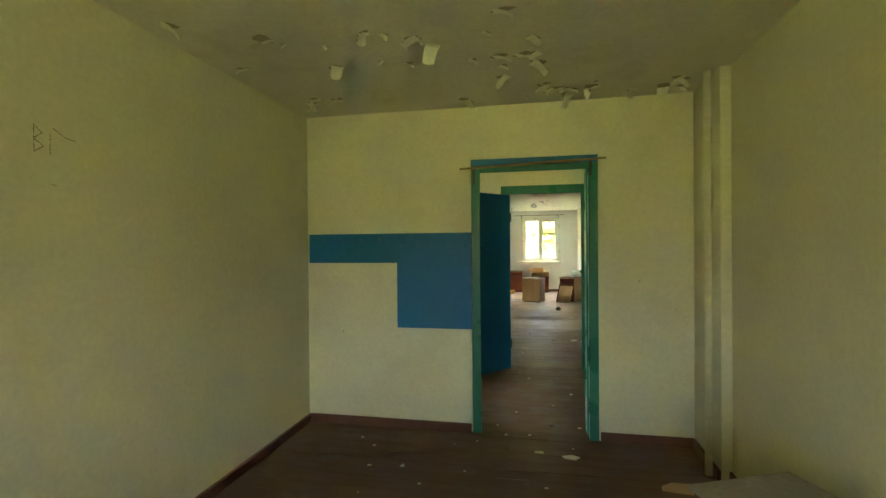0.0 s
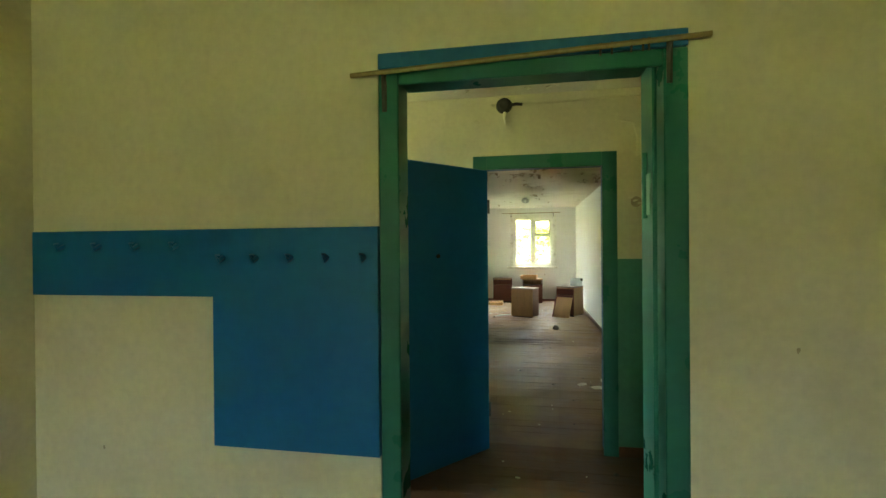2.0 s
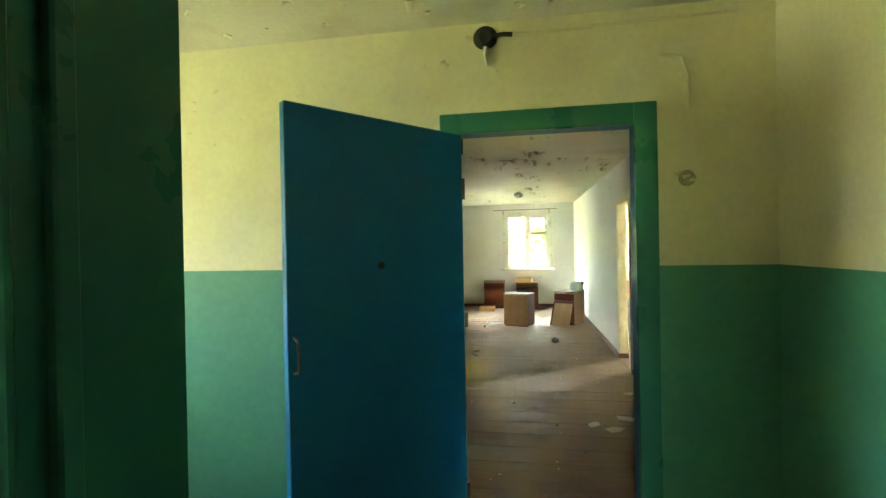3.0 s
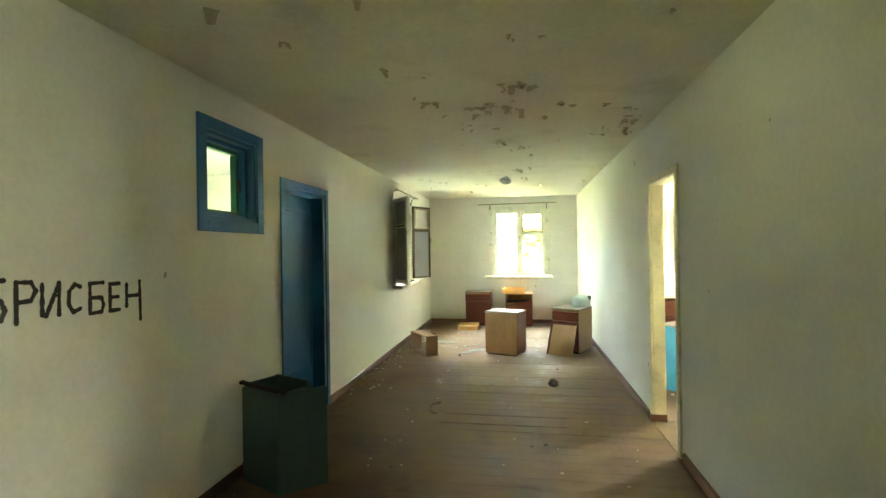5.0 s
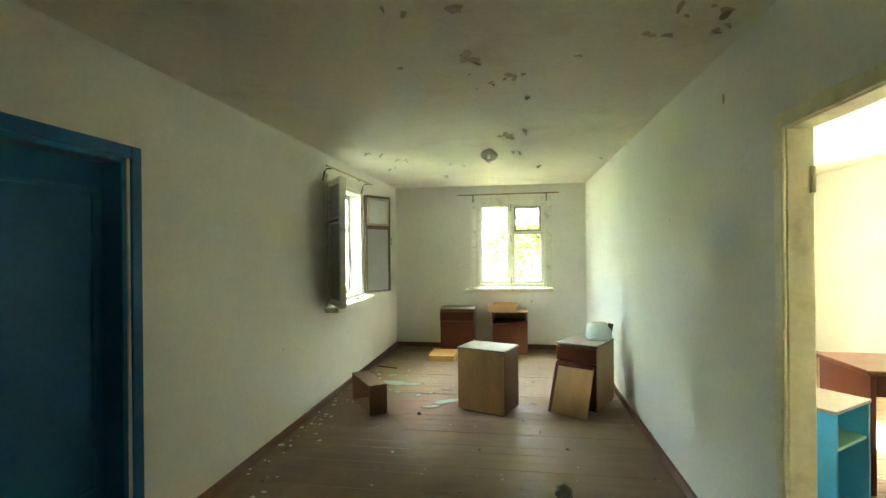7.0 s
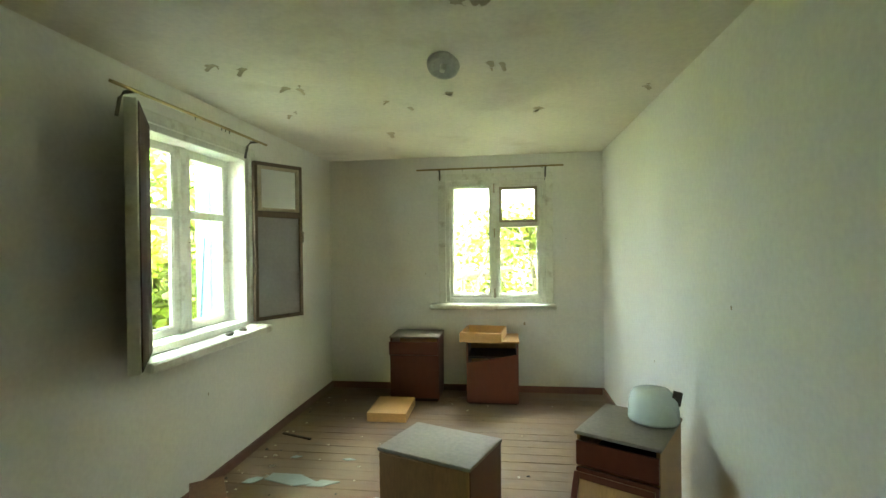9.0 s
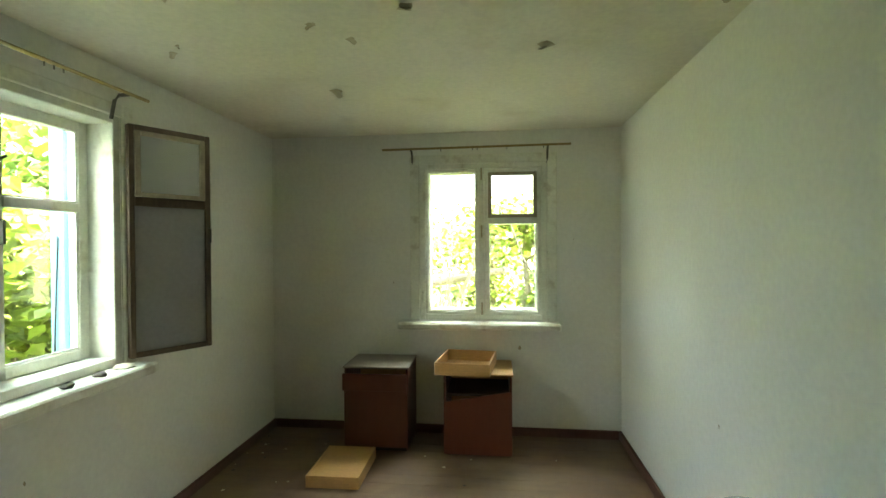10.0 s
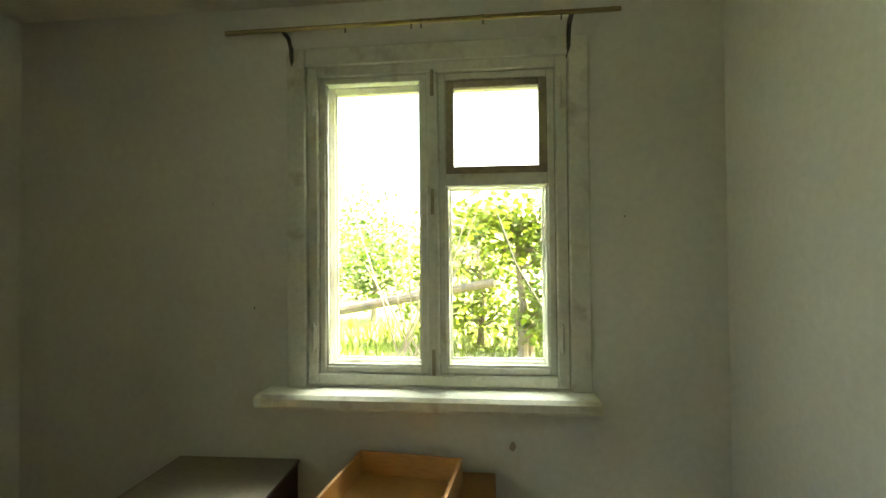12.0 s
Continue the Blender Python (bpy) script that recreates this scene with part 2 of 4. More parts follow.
def tube(points, r, seg=8, taper=None):
    """A round bar along points."""
    bm = bmesh.new()
    rings = []
    pts = [Vector(p) for p in points]
    for i, p in enumerate(pts):
        d = (pts[min(i + 1, len(pts) - 1)] - pts[max(i - 1, 0)]).normalized()
        up = Vector((0, 0, 1)) if abs(d.z) < 0.9 else Vector((1, 0, 0))
        u = d.cross(up).normalized()
        v = d.cross(u)
        rr = r if taper is None else r + (taper - r) * i / (len(pts) - 1)
        rings.append([bm.verts.new(p + (u * math.cos(a) + v * math.sin(a)) * rr) for a in (2 * math.pi * k / seg for k in range(seg))])
    for a, b in zip(rings, rings[1:]):
        for k in range(seg):
            bm.faces.new((a[k], a[(k + 1) % seg], b[(k + 1) % seg], b[k]))
    bm.faces.new(rings[0]), bm.faces.new(rings[-1][::-1])
    bmesh.ops.recalc_face_normals(bm, faces=bm.faces)
    return bm


def lathe(profile, seg=32):
    bm = bmesh.new()
    rings = [[bm.verts.new((r * math.cos(a), r * math.sin(a), z)) for a in (2 * math.pi * k / seg for k in range(seg))] for r, z in profile]
    for a, b in zip(rings, rings[1:]):
        for k in range(seg):
            bm.faces.new((a[k], a[(k + 1) % seg], b[(k + 1) % seg], b[k]))
    bmesh.ops.recalc_face_normals(bm, faces=bm.faces)
    return bm


def to_mesh(bm, name, material):
    me = bpy.data.meshes.new(name)
    bm.to_mesh(me)
    bm.free()
    me.materials.append(material)
    return me


def part(name, bm, material, parent=None, label="", m=None, smooth=False):
    ob = new(name, to_mesh(bm, name, material))
    if smooth:
        for p in ob.data.polygons:
            p.use_smooth = True
    if parent is not None:
        ob.parent = parent
    if m is not None:
        ob.matrix_basis = m
    return tagged(ob, label)


def thing(name, m, label, category, group="", kind=""):
    ob = new(name)
    ob.empty_display_size = 0.1
    ob.matrix_basis = m
    return tagged(ob, label, category, group, kind)


def grid_solid(xs, ys, zs, keep):
    """A solid of grid cells, with faces only where a cell meets the open."""
    bm = bmesh.new()
    vert = {}

    def V(i, j, k):
        if (i, j, k) not in vert:
            vert[i, j, k] = bm.verts.new((xs[i], ys[j], zs[k]))
        return vert[i, j, k]

    def full(i, j, k):
        return 0 <= i < len(xs) - 1 and 0 <= j < len(ys) - 1 and 0 <= k < len(zs) - 1 and keep(i, j, k)
    for i in range(len(xs) - 1):
        for j in range(len(ys) - 1):
            for k in range(len(zs) - 1):
                if not full(i, j, k):
                    continue
                for (di, dj, dk), q in {(-1, 0, 0): [(0, 0, 0), (0, 0, 1), (0, 1, 1), (0, 1, 0)], (1, 0, 0): [(1, 0, 0), (1, 1, 0), (1, 1, 1), (1, 0, 1)],
                                        (0, -1, 0): [(0, 0, 0), (1, 0, 0), (1, 0, 1), (0, 0, 1)], (0, 1, 0): [(0, 1, 0), (0, 1, 1), (1, 1, 1), (1, 1, 0)],
                                        (0, 0, -1): [(0, 0, 0), (0, 1, 0), (1, 1, 0), (1, 0, 0)], (0, 0, 1): [(0, 0, 1), (1, 0, 1), (1, 1, 1), (0, 1, 1)]}.items():
                    if not full(i + di, j + dj, k + dk):
                        bm.faces.new([V(i + a, j + b, k + c) for a, b, c in q])
    return bm


def wall(name, axis, a0, a1, t0, t1, z0, z1, holes=(), material="plaster", label="plain cream plastered wall"):
    """A wall that runs along axis from a0 to a1, between t0 and t1 across, with holes (b0, b1, z0, z1)."""
    As = sorted({a0, a1, *[h[0] for h in holes], *[h[1] for h in holes]})
    Zs = sorted({z0, z1, *[h[2] for h in holes], *[h[3] for h in holes]})
    Zs = [z for z in Zs if z0 <= z <= z1]

    def keep_az(i, k):
        a, z = (As[i] + As[i + 1]) / 2, (Zs[k] + Zs[k + 1]) / 2
        return not any(h[0] < a < h[1] and h[2] < z < h[3] for h in holes)
    if axis == "x":
        bm = grid_solid(As, [t0, t1], Zs, lambda i, j, k: keep_az(i, k))
    else:
        bm = grid_solid([t0, t1], As, Zs, lambda i, j, k: keep_az(j, k))
    return tagged(part(name, bm, M[material]), label, "wall", kind="structure")


# ---------------- plan ----------------
H = 2.485                 # ceiling of the two large rooms
HB = 2.55                 # ceiling of the passage
AX0, AX1, AY0, AY1 = -1.60, 1.31, -1.85, 3.78
BX0, BX1, BY0, BY1 = -3.5, 1.317, 4.00, 5.75
DX0, DX1, DY0, DY1 = -1.48, 1.418, 5.90, 15.07
TOP = 2.75

# first room
wall("wall_a_south", "x", -3.8, 1.75, AY0 - 0.3, AY0, 0, TOP, [(-0.55, 0.10, 1.1, 1.95)])
wall("wall_a_west", "y", AY0, AY1, AX0 - 0.15, AX0, 0, TOP)
wall("wall_a_east", "y", AY0, 3.29, AX1 + 0.06, AX1 + 0.35, 0, TOP)
# passage
wall("wall_a_north", "x", BX0, 1.62, AY1, BY0, 0, TOP, [(-0.255, 0.672, -1, 2.082)], label="cream plastered wall with a doorway")
wall("wall_b_east", "y", BY0, BY1, BX1, BX1 + 0.3, 0, TOP)
wall("wall_b_west", "y", BY0, 6.85, BX0 - 0.3, BX0, 0, TOP, [(4.45, 5.05, 1.15, 2.0)])
wall("wall_niche_north", "x", BX0, -1.87, 6.85, 7.0, 0, TOP)
wall("wall_b_north", "x", -1.87, BX1 + 0.3, BY1, DY0, 0, TOP, [(-0.16, 0.80, -1, 2.10)], label="plastered wall with a green oil-painted dado and doorway")
wall("wall_niche_east", "y", DY0, 6.85, -1.87, DX0 - 0.002, 0, TOP)
tagged(part("niche_beam", boxes(((BX0, BY1, 2.40), (-1.87, BY1 + 0.12, TOP))), M["plaster"]), "cream plastered beam over the niche", "beam", kind="structure")
# long room
wall("wall_d_west", "y", DY0 + 0.95, 11.3, DX0 - 0.15, DX0, 0, TOP, [(8.165, 8.725, 1.655, 2.21), (9.11, 9.865, -1, 1.985)], "plaster_white", "cream limewashed wall with a door and small window")
wall("wall_d_west_outer", "y", 11.3, DY1 + 0.3, DX0 - 0.3, DX0, 0, TOP, [(12.35, 13.42, 0.955, 2.235)], "plaster_white", "white limewashed outer wall with a window")
wall("wall_d_north", "x", DX0, DX1 + 0.09, DY1, DY1 + 0.3, 0, TOP, [(-0.20, 0.845, 0.94, 2.235)], "plaster_white", "white limewashed end wall with a window")
wall("wall_d_east", "y", DY0, DY1, DX1, DX1 + 0.09, 0, TOP, [(9.145, 9.845, -1, 2.0)], "plaster_white", "white limewashed wall with a doorway")
# west and east rooms
wall("wall_w_outer", "y", 7.0, 11.3, -4.2, -4.0, 0, TOP, [(8.5, 9.7, 1.1, 2.2)], "plaster_white")
wall("wall_w_north", "x", -4.2, DX0 - 0.3, 11.3, 11.45, 0, TOP, (), "plaster_white")
wall("wall_w_south", "x", -4.2, -3.5, 6.85, 7.0, 0, TOP, (), "plaster_white")
wall("wall_e_outer", "y", 8.6, 15.3, 4.47, 4.75, 0, TOP, [(11.9, 12.6, 1.1, 2.1)], "plaster_white")
wall("wall_e_north", "x", DX1 + 0.09, 4.75, 15.3, 15.6, 0, TOP, [(2.1, 3.2, 0.95, 2.2)], "plaster_white")
wall("wall_e_south", "x", DX1 + 0.09, 4.75, 8.4, 8.6, 0, TOP, (), "plaster_white")
wall("wall_e_step", "x", 1.31, 1.75, 3.29, 3.78, 0, TOP, [], label="narrow plastered return of the wall")


def ceiling(name, x0, x1, y0, y1, z, mat, label):
    return tagged(part(name, boxes(((x0, y0, z), (x1, y1, z + 0.2))), M[mat]), label, "ceiling", kind="structure")


ceiling("ceiling_a", AX0, AX1 + 0.06, AY0, AY1, H, "ceiling", "limewashed ceiling with peeling flakes")
ceiling("ceiling_b", BX0, BX1, BY0, BY1, HB, "ceiling", "limewashed passage ceiling with cracks")
ceiling("ceiling_niche", BX0, -1.87, BY1 + 0.12, 6.85, 2.40, "mint", "pale green niche ceiling, paint peeling")
ceiling("ceiling_d", DX0, DX1, DY0, DY1, H, "ceiling", "stained limewashed ceiling with peeled patches")
ceiling("ceiling_w", -4.0, DX0 - 0.15, 7.0, 11.3, H, "plaster_white", "white ceiling of the side room")
ceiling("ceiling_e", DX1 + 0.09, 4.47, 8.6, 15.3, H, "plaster_white", "white ceiling of the side room")
# unseen slab added over the rooms so no sun or sky leaks in
tagged(part("roof", boxes(((-4.4, -2.4, TOP), (5.0, 11.45, TOP + 0.1)), ((-1.95, 11.45, TOP), (5.0, 15.6, TOP + 0.1))), M["iron"]), "unseen flat slab that keeps sun off the rooms", "roof", kind="structure")


# passage paint
def paint(name, items, mat, label):
    return tagged(part(name, boxes(*items), M[mat]), label, "wall paint", kind="structure")


paint("dado_north_1", [((0.80, BY1 - 0.004, 0.0), (BX1 - 0.004, BY1, 1.372))], "dado", "green oil-painted dado beside the doorway")
paint("dado_north_2", [((-1.87, BY1 - 0.004, 0.0), (-0.16, BY1, 1.372))], "dado", "green oil-painted dado behind the blue door")
paint("dado_east", [((BX1 - 0.004, BY0, 0.0), (BX1, BY1, 1.372))], "dado", "green oil-painted dado")
paint("niche_paint_upper", [((BX0, 6.846, 1.56), (-1.874, 6.85, 2.40)), ((BX0, BY1, 1.56), (BX0 + 0.004, 6.846, 2.40)), ((-1.874, BY1 + 0.15, 1.56), (-1.87, 6.846, 2.40))], "green", "leaf green painted niche wall")
paint("niche_paint_lower", [((BX0, 6.846, 0.0), (-1.874, 6.85, 1.56)), ((BX0, BY1, 0.0), (BX0 + 0.004, 6.846, 1.56)), ((-1.874, BY1 + 0.15, 0.0), (-1.87, 6.846, 1.56))], "dado", "dull green painted niche wall")


def baseboard(runs):
    """Runs of skirting (x0, y0, x1, y1); the board stands on the side named by the sign pair."""
    for (x0, y0, x1, y1) in runs:
        bm = boxes(((x0, y0, 0.0), (x1, y1, 0.075)), bevel=0.006)
        tagged(part("baseboard", bm, M["base"]), "red-brown painted wooden skirting board", "baseboard", "skirting boards", "structure")


S = 0.022
baseboard([(AX0, AY0, AX0 + S, AY1), (AX0 + S, AY1 - S, -0.26, AY1), (0.68, AY1 - S, AX1, AY1), (AX1 - S, 3.29, AX1, AY1 - S), (AX1 + 0.04, AY0, AX1 + 0.06, 3.29),
           (0.82, BY1 - S, BX1 - 0.004, BY1 - 0.004), (-1.87, BY1 - S, -0.18, BY1 - 0.004), (BX0, 6.82, -1.874, 6.846), (BX0 + 0.004, BY1, BX0 + 0.026, 6.82),
           (DX0, DY0 + 0.0, DX0 + S, 9.05), (DX0, 9.925, DX0 + S, DY1), (DX0 + S, DY1 - S, DX1 - S, DY1), (DX1 - S, 9.885, DX1, DY1), (DX1 - S, DY0, DX1, 9.05),
           (DX1 + 0.09, 15.28, 4.47, 15.3), (4.45, 8.6, 4.47, 15.28)])


# ---------------- doors ----------------
def casing(parent, axis, a0, a1, top, t0, t1, w, mat, label="", hw=None):
    """Two posts and a head of a door frame; runs along axis."""
    def P(name, a, b, z0, z1):
        lo, hi = ((a, t0, z0), (b, t1, z1)) if axis == "x" else ((t0, a, z0), (t1, b, z1))
        part(name, boxes((lo, hi), bevel=0.004), M[mat], parent, label)
    P("post", a0, a0 + w, 0, top), P("post", a1 - w, a1, 0, top), P("head", a0 + w, a1 - w, top - (hw or w), top)


d1 = thing("door_1", pose(0, 0, 0), "teal-painted wooden door frame without a leaf", "door frame", kind="structure")
casing(d1, "x", -0.25, 0.67, 2.03, AY1 - 0.012, AY1 + 0.0015, 0.066, "teal", hw=0.05)
for nm, lo, hi in (("post", (-0.252, AY1 + 0.003, 0), (-0.218, BY0 + 0.015, 2.06)), ("post", (0.607, AY1 + 0.003, 0), (0.669, AY1 + 0.085, 2.06)), ("post", (0.596, AY1 + 0.087, 0), (0.669, BY0 + 0.015, 2.06)), ("head", (-0.217, AY1 + 0.003, 2.032), (0.595, BY0 + 0.015, 2.06))):
    part(nm, boxes((lo, hi), bevel=0.004), M["teal"], d1)
part("stop_bead", boxes(((-0.217, AY1 + 0.05, 0), (-0.202, AY1 + 0.075, 2.03)), bevel=0.003), M["teal"], d1)
part("head_fill", boxes(((-0.25, AY1 + 0.002, 2.061), (0.667, BY0 - 0.002, 2.081))), M["teal"], d1)
part("lintel_board", boxes(((-0.25, AY1 - 0.016, 2.032), (0.67, AY1, 2.082)), bevel=0.003), M["bluetrim"], d1, "blue painted board over the frame")
for z in (1.56, 0.28):
    part("hinge", boxes(((0.590, AY1 + 0.10, z), (0.5955, AY1 + 0.145, z + 0.13)), bevel=0.002), M["mint"], d1, "painted steel hinge")
    part("hinge_pin", tube([(0.588, AY1 + 0.15, z - 0.01), (0.588, AY1 + 0.15, z + 0.2)], 0.008), M["teal"], d1)


def curtain_rod(a, b, r, clips, rings=True, brackets=(), label="tarnished brass curtain rod", drop=(0, 0, -1)):
    rod = thing("curtain_rod", pose(*a), label, "curtain rod")
    v = Vector(b) - Vector(a)
    part("rod", tube([(0, 0, 0), v * 0.5, v], r), M["brass"], rod)
    for f in clips:
        p = v * f
        part("ring", tube([p + Vector((0, 0, r * 1.2)), p + Vector((0, 0.002, -0.025))], 0.0035, 6), M["iron"], rod)
    for f, out in brackets:
        p = v * f
        o = Vector(out)
        part("bracket", tube([p + Vector((0, 0, -0.004)), p + o * 0.55 + Vector((0, 0, -0.005)), p + o * 0.8 + Vector((0, 0, -0.03)), p + o + Vector((0, 0, -0.12))], 0.009, 6), M["iron"], rod)
    return rod


curtain_rod((-0.335, AY1 - 0.03, 2.012), (0.725, AY1 - 0.03, 2.052), 0.0085, (0.72, 0.75, 0.80, 0.83, 0.845), brackets=((0.1, (0, 0.02, 0)), (0.9, (0, 0.02, 0))))

d2 = thing("door_2", pose(0, 0, 0), "teal-painted door frame with open blue leaf", "door", kind="structure")
casing(d2, "x", -0.177, 0.818, 2.117, BY1 - 0.022, BY1 - 0.001, 0.098, "teal")
casing(d2, "x", -0.155, 0.795, 2.095, BY1, DY0 + 0.01, 0.06, "bluetrim")
LEAF = pose(-0.085, BY1 - 0.03, 0, 0, 0, 180 + 51)
leaf = part("door_leaf", boxes(((0, -0.02, 0.015), (0.872, 0.02, 2.01)), bevel=0.004), M["blue"], d2, "plain blue painted door leaf, open", LEAF)
hb = tube([(0, 0, 0), (0, 0.035, 0.01), (0, 0.042, 0.06), (0, 0.035, 0.12), (0, 0, 0.13)], 0.006, 8)
part("handle", hb, M["iron"], leaf, "bent steel handle", pose(0.85, 0.02, 1.03))
# uncut hole: a raised disc, its inner darkness painted black
part("lock_hole", tube([(0.47, 0.0195, 1.405), (0.47, 0.026, 1.405)], 0.014, 10), M["black"], leaf, "black disc painted as a dark hole")
for z in (0.25, 1.7):
    part("hinge", tube([(0.0, 0.026, z), (0.0, 0.026, z + 0.1)], 0.008), M["iron"], leaf)
curtain_rod((-0.2, DY0 + 0.05, 2.075), (0.85, DY0 + 0.05, 2.075), 0.008, (0.18, 0.20, 0.27, 0.34, 0.50, 0.62, 0.64), brackets=((0.1, (0, -0.045, 0)), (0.93, (0, -0.045, 0))), label="curtain rod with iron rings above doorway")

d3 = thing("door_3", pose(0, 0, 0), "closed blue panel door in its frame", "door", kind="structure")
casing(d3, "y", 9.045, 9.94, 2.04, DX0 - 0.001, DX0 + 0.016, 0.062, "bluetrim")
casing(d3, "y", 9.111, 9.864, 1.984, DX0 - 0.149, DX0 - 0.002, 0.03, "blue")
lf3 = part("door_leaf", boxes(((-1.625, 9.142, 0.01), (-1.59, 9.833, 1.952)), bevel=0.003), M["blue"], d3, "blue painted door leaf")
part("panel", boxes(((-1.592, 9.265, 0.43), (-1.584, 9.765, 1.80)), bevel=0.004), M["bluetrim"], lf3, "glossy flat door panel")
for lo, hi in (((-1.591, 9.24, 0.40), (-1.574, 9.262, 1.83)), ((-1.591, 9.768, 0.40), (-1.574, 9.79, 1.83)), ((-1.591, 9.262, 1.805), (-1.574, 9.768, 1.83)), ((-1.591, 9.262, 0.40), (-1.574, 9.768, 0.425))):
    part("moulding", boxes((lo, hi), bevel=0.006), M["blue"], lf3)
part("threshold", boxes(((-1.62, 9.142, 0.0), (DX0 + 0.01, 9.833, 0.03)), bevel=0.004), M["base"], d3, "red-brown threshold")

d4 = thing("door_4", pose(0, 0, 0), "yellowed white door frame, leaf removed", "door frame", kind="structure")
casing(d4, "y", 9.105, 9.87, 2.03, DX1 - 0.016, DX1 - 0.001, 0.06, "white_door")
casing(d4, "y", 9.146, 9.844, 1.999, DX1 + 0.002, DX1 + 0.10, 0.032, "white_door")
part("threshold", boxes(((DX1 - 0.01, 9.18, 0.0), (DX1 + 0.09, 9.81, 0.012)), bevel=0.002), M["floor"], d4)
part("plinth", boxes(((DX1 - 0.02, 9.807, 0.0), (DX1 + 0.105, 9.875, 0.07)), bevel=0.003), M["base"], d4, "red-brown painted foot of the frame")
for z in (0.3, 1.72):
    part("hinge", tube([(DX1 + 0.09, 9.805, z), (DX1 + 0.09, 9.805, z + 0.1)], 0.009), M["white_door"], d4)


# ---------------- windows ----------------
def sash_frame(parent, name, x0, x1, z0, z1, y, w=0.045, d=0.04, transom=None, mat="white", m=None, glass="glass", vent_drop=0.0):
    """A glazed sash in the plane y: stiles, rails, a transom bar and panes of its own."""
    s = part(name, boxes(((x0, y, z0), (x0 + w, y + d, z1)), ((x1 - w, y, z0), (x1, y + d, z1)), ((x0 + w, y, z0), (x1 - w, y + d, z0 + w)), ((x0 + w, y, z1 - w), (x1 - w, y + d, z1)), bevel=0.004), M[mat], parent, m=m)
    spans = [(z0 + w, z1 - w)]
    if transom:
        part("transom", boxes(((x0 + w, y - 0.004, transom - 0.024), (x1 - w, y + d, transom + 0.024)), bevel=0.004), M[mat], s)
        spans = [(z0 + w, transom - 0.024), (transom + 0.024, z1 - w)]
        if vent_drop:
            a, b = transom + 0.026, z1 - w - 0.002
            part("vent_frame", boxes(((x0 + w, y + 0.006, a), (x0 + w + 0.032, y + d, b)), ((x1 - w - 0.032, y + 0.006, a), (x1 - w, y + d, b)), ((x0 + w + 0.032, y + 0.006, a), (x1 - w - 0.032, y + d, a + 0.03)), ((x0 + w + 0.032, y + 0.006, b - 0.03), (x1 - w - 0.032, y + d, b)), bevel=0.003), M["ventwood"], s, "bare brown wooden vent frame")
    kinds = (glass, glass) if isinstance(glass, str) else glass
    for (a, b), kd in zip(spans, kinds):
        p = part("pane", boxes(((x0 + w - 0.006, y + d * 0.5, a - 0.006), (x1 - w + 0.006, y + d * 0.5 + 0.003, b + 0.006))), M[kd], s)
        p.visible_shadow = not kd.endswith("glass")
        for lo, hi in (((x0 + w, y + 0.008, a), (x0 + w + 0.008, y + 0.018, b)), ((x1 - w - 0.008, y + 0.008, a), (x1 - w, y + 0.018, b)), ((x0 + w, y + 0.008, a), (x1 - w, y + 0.018, a + 0.008))):
            part("bead", boxes((lo, hi)), M[mat], s)
    return s


def window_frame(win, w, z0, z1, depth, mat="white"):
    f = 0.045
    for nm, lo, hi in (("jamb", (0, 0, z0), (f, depth, z1)), ("jamb", (w - f, 0, z0), (w, depth, z1)), ("head", (f, 0, z1 - f), (w - f, depth, z1)), ("bottom_rail", (f, 0, z0), (w - f, depth, z0 + f))):
        part(nm, boxes((lo, hi), bevel=0.004), M[mat], win)


# north window: double, both layers shut
w1 = thing("window_1", pose(-0.197, DY1, 0), "old white double window with brown vent sash", "window", kind="structure")
WN = 1.039
window_frame(w1, WN, 0.943, 2.232, 0.20)
for lo, hi in (((-0.078, -0.018, 0.935), (-0.001, -0.001, 2.30)), ((WN + 0.001, -0.018, 0.935), (WN + 0.078, -0.001, 2.30)), ((-0.001, -0.018, 2.226), (WN + 0.001, -0.001, 2.30))):
    part("architrave", boxes((lo, hi), bevel=0.004), M["white"], w1)
part("mullion", boxes(((0.493, -0.006, 0.988), (0.537, 0.15, 2.187)), bevel=0.005), M["white"], w1)
for y, vent in ((0.012, True), (0.13, False)):
    sash_frame(w1, "sash", 0.047, 0.492, 0.99, 2.185, y, 0.026 if y < 0.1 else 0.03, 0.04)
    sash_frame(w1, "sash", 0.538, WN - 0.047, 0.99, 2.185, y, 0.028 if y < 0.1 else 0.032, 0.04, 1.755, vent_drop=1.0 if vent else 0.0)
for x in (0.03, WN - 0.03):
    for z in (1.09, 2.04):
        part("hinge", boxes(((x - 0.010, -0.010, z), (x + 0.010, -0.001, z + 0.09)), bevel=0.003), M["white"], w1)
        part("hinge_pin", tube([(x, -0.012, z - 0.01), (x, -0.012, z + 0.10)], 0.006), M["white"], w1)
for z in (0.99, 1.62, 2.09):
    part("bolt", tube([(0.515, -0.012, z), (0.515, -0.012, z + 0.10)], 0.007), M["ventwood"], w1)
sl = part("window_sill", boxes(((-0.17, -0.13, 0.878), (WN + 0.10, 0.03, 0.934)), bevel=0.014), M["white"], w1, "thick white painted sill, dusty")
curtain_rod((-0.485, DY1 - 0.10, 2.338), (1.02, DY1 - 0.10, 2.345), 0.009, (0.32, 0.49, 0.515, 0.67, 0.86), brackets=((0.155, (0, 0.095, -0.01)), (0.885, (0, 0.095, -0.01))))

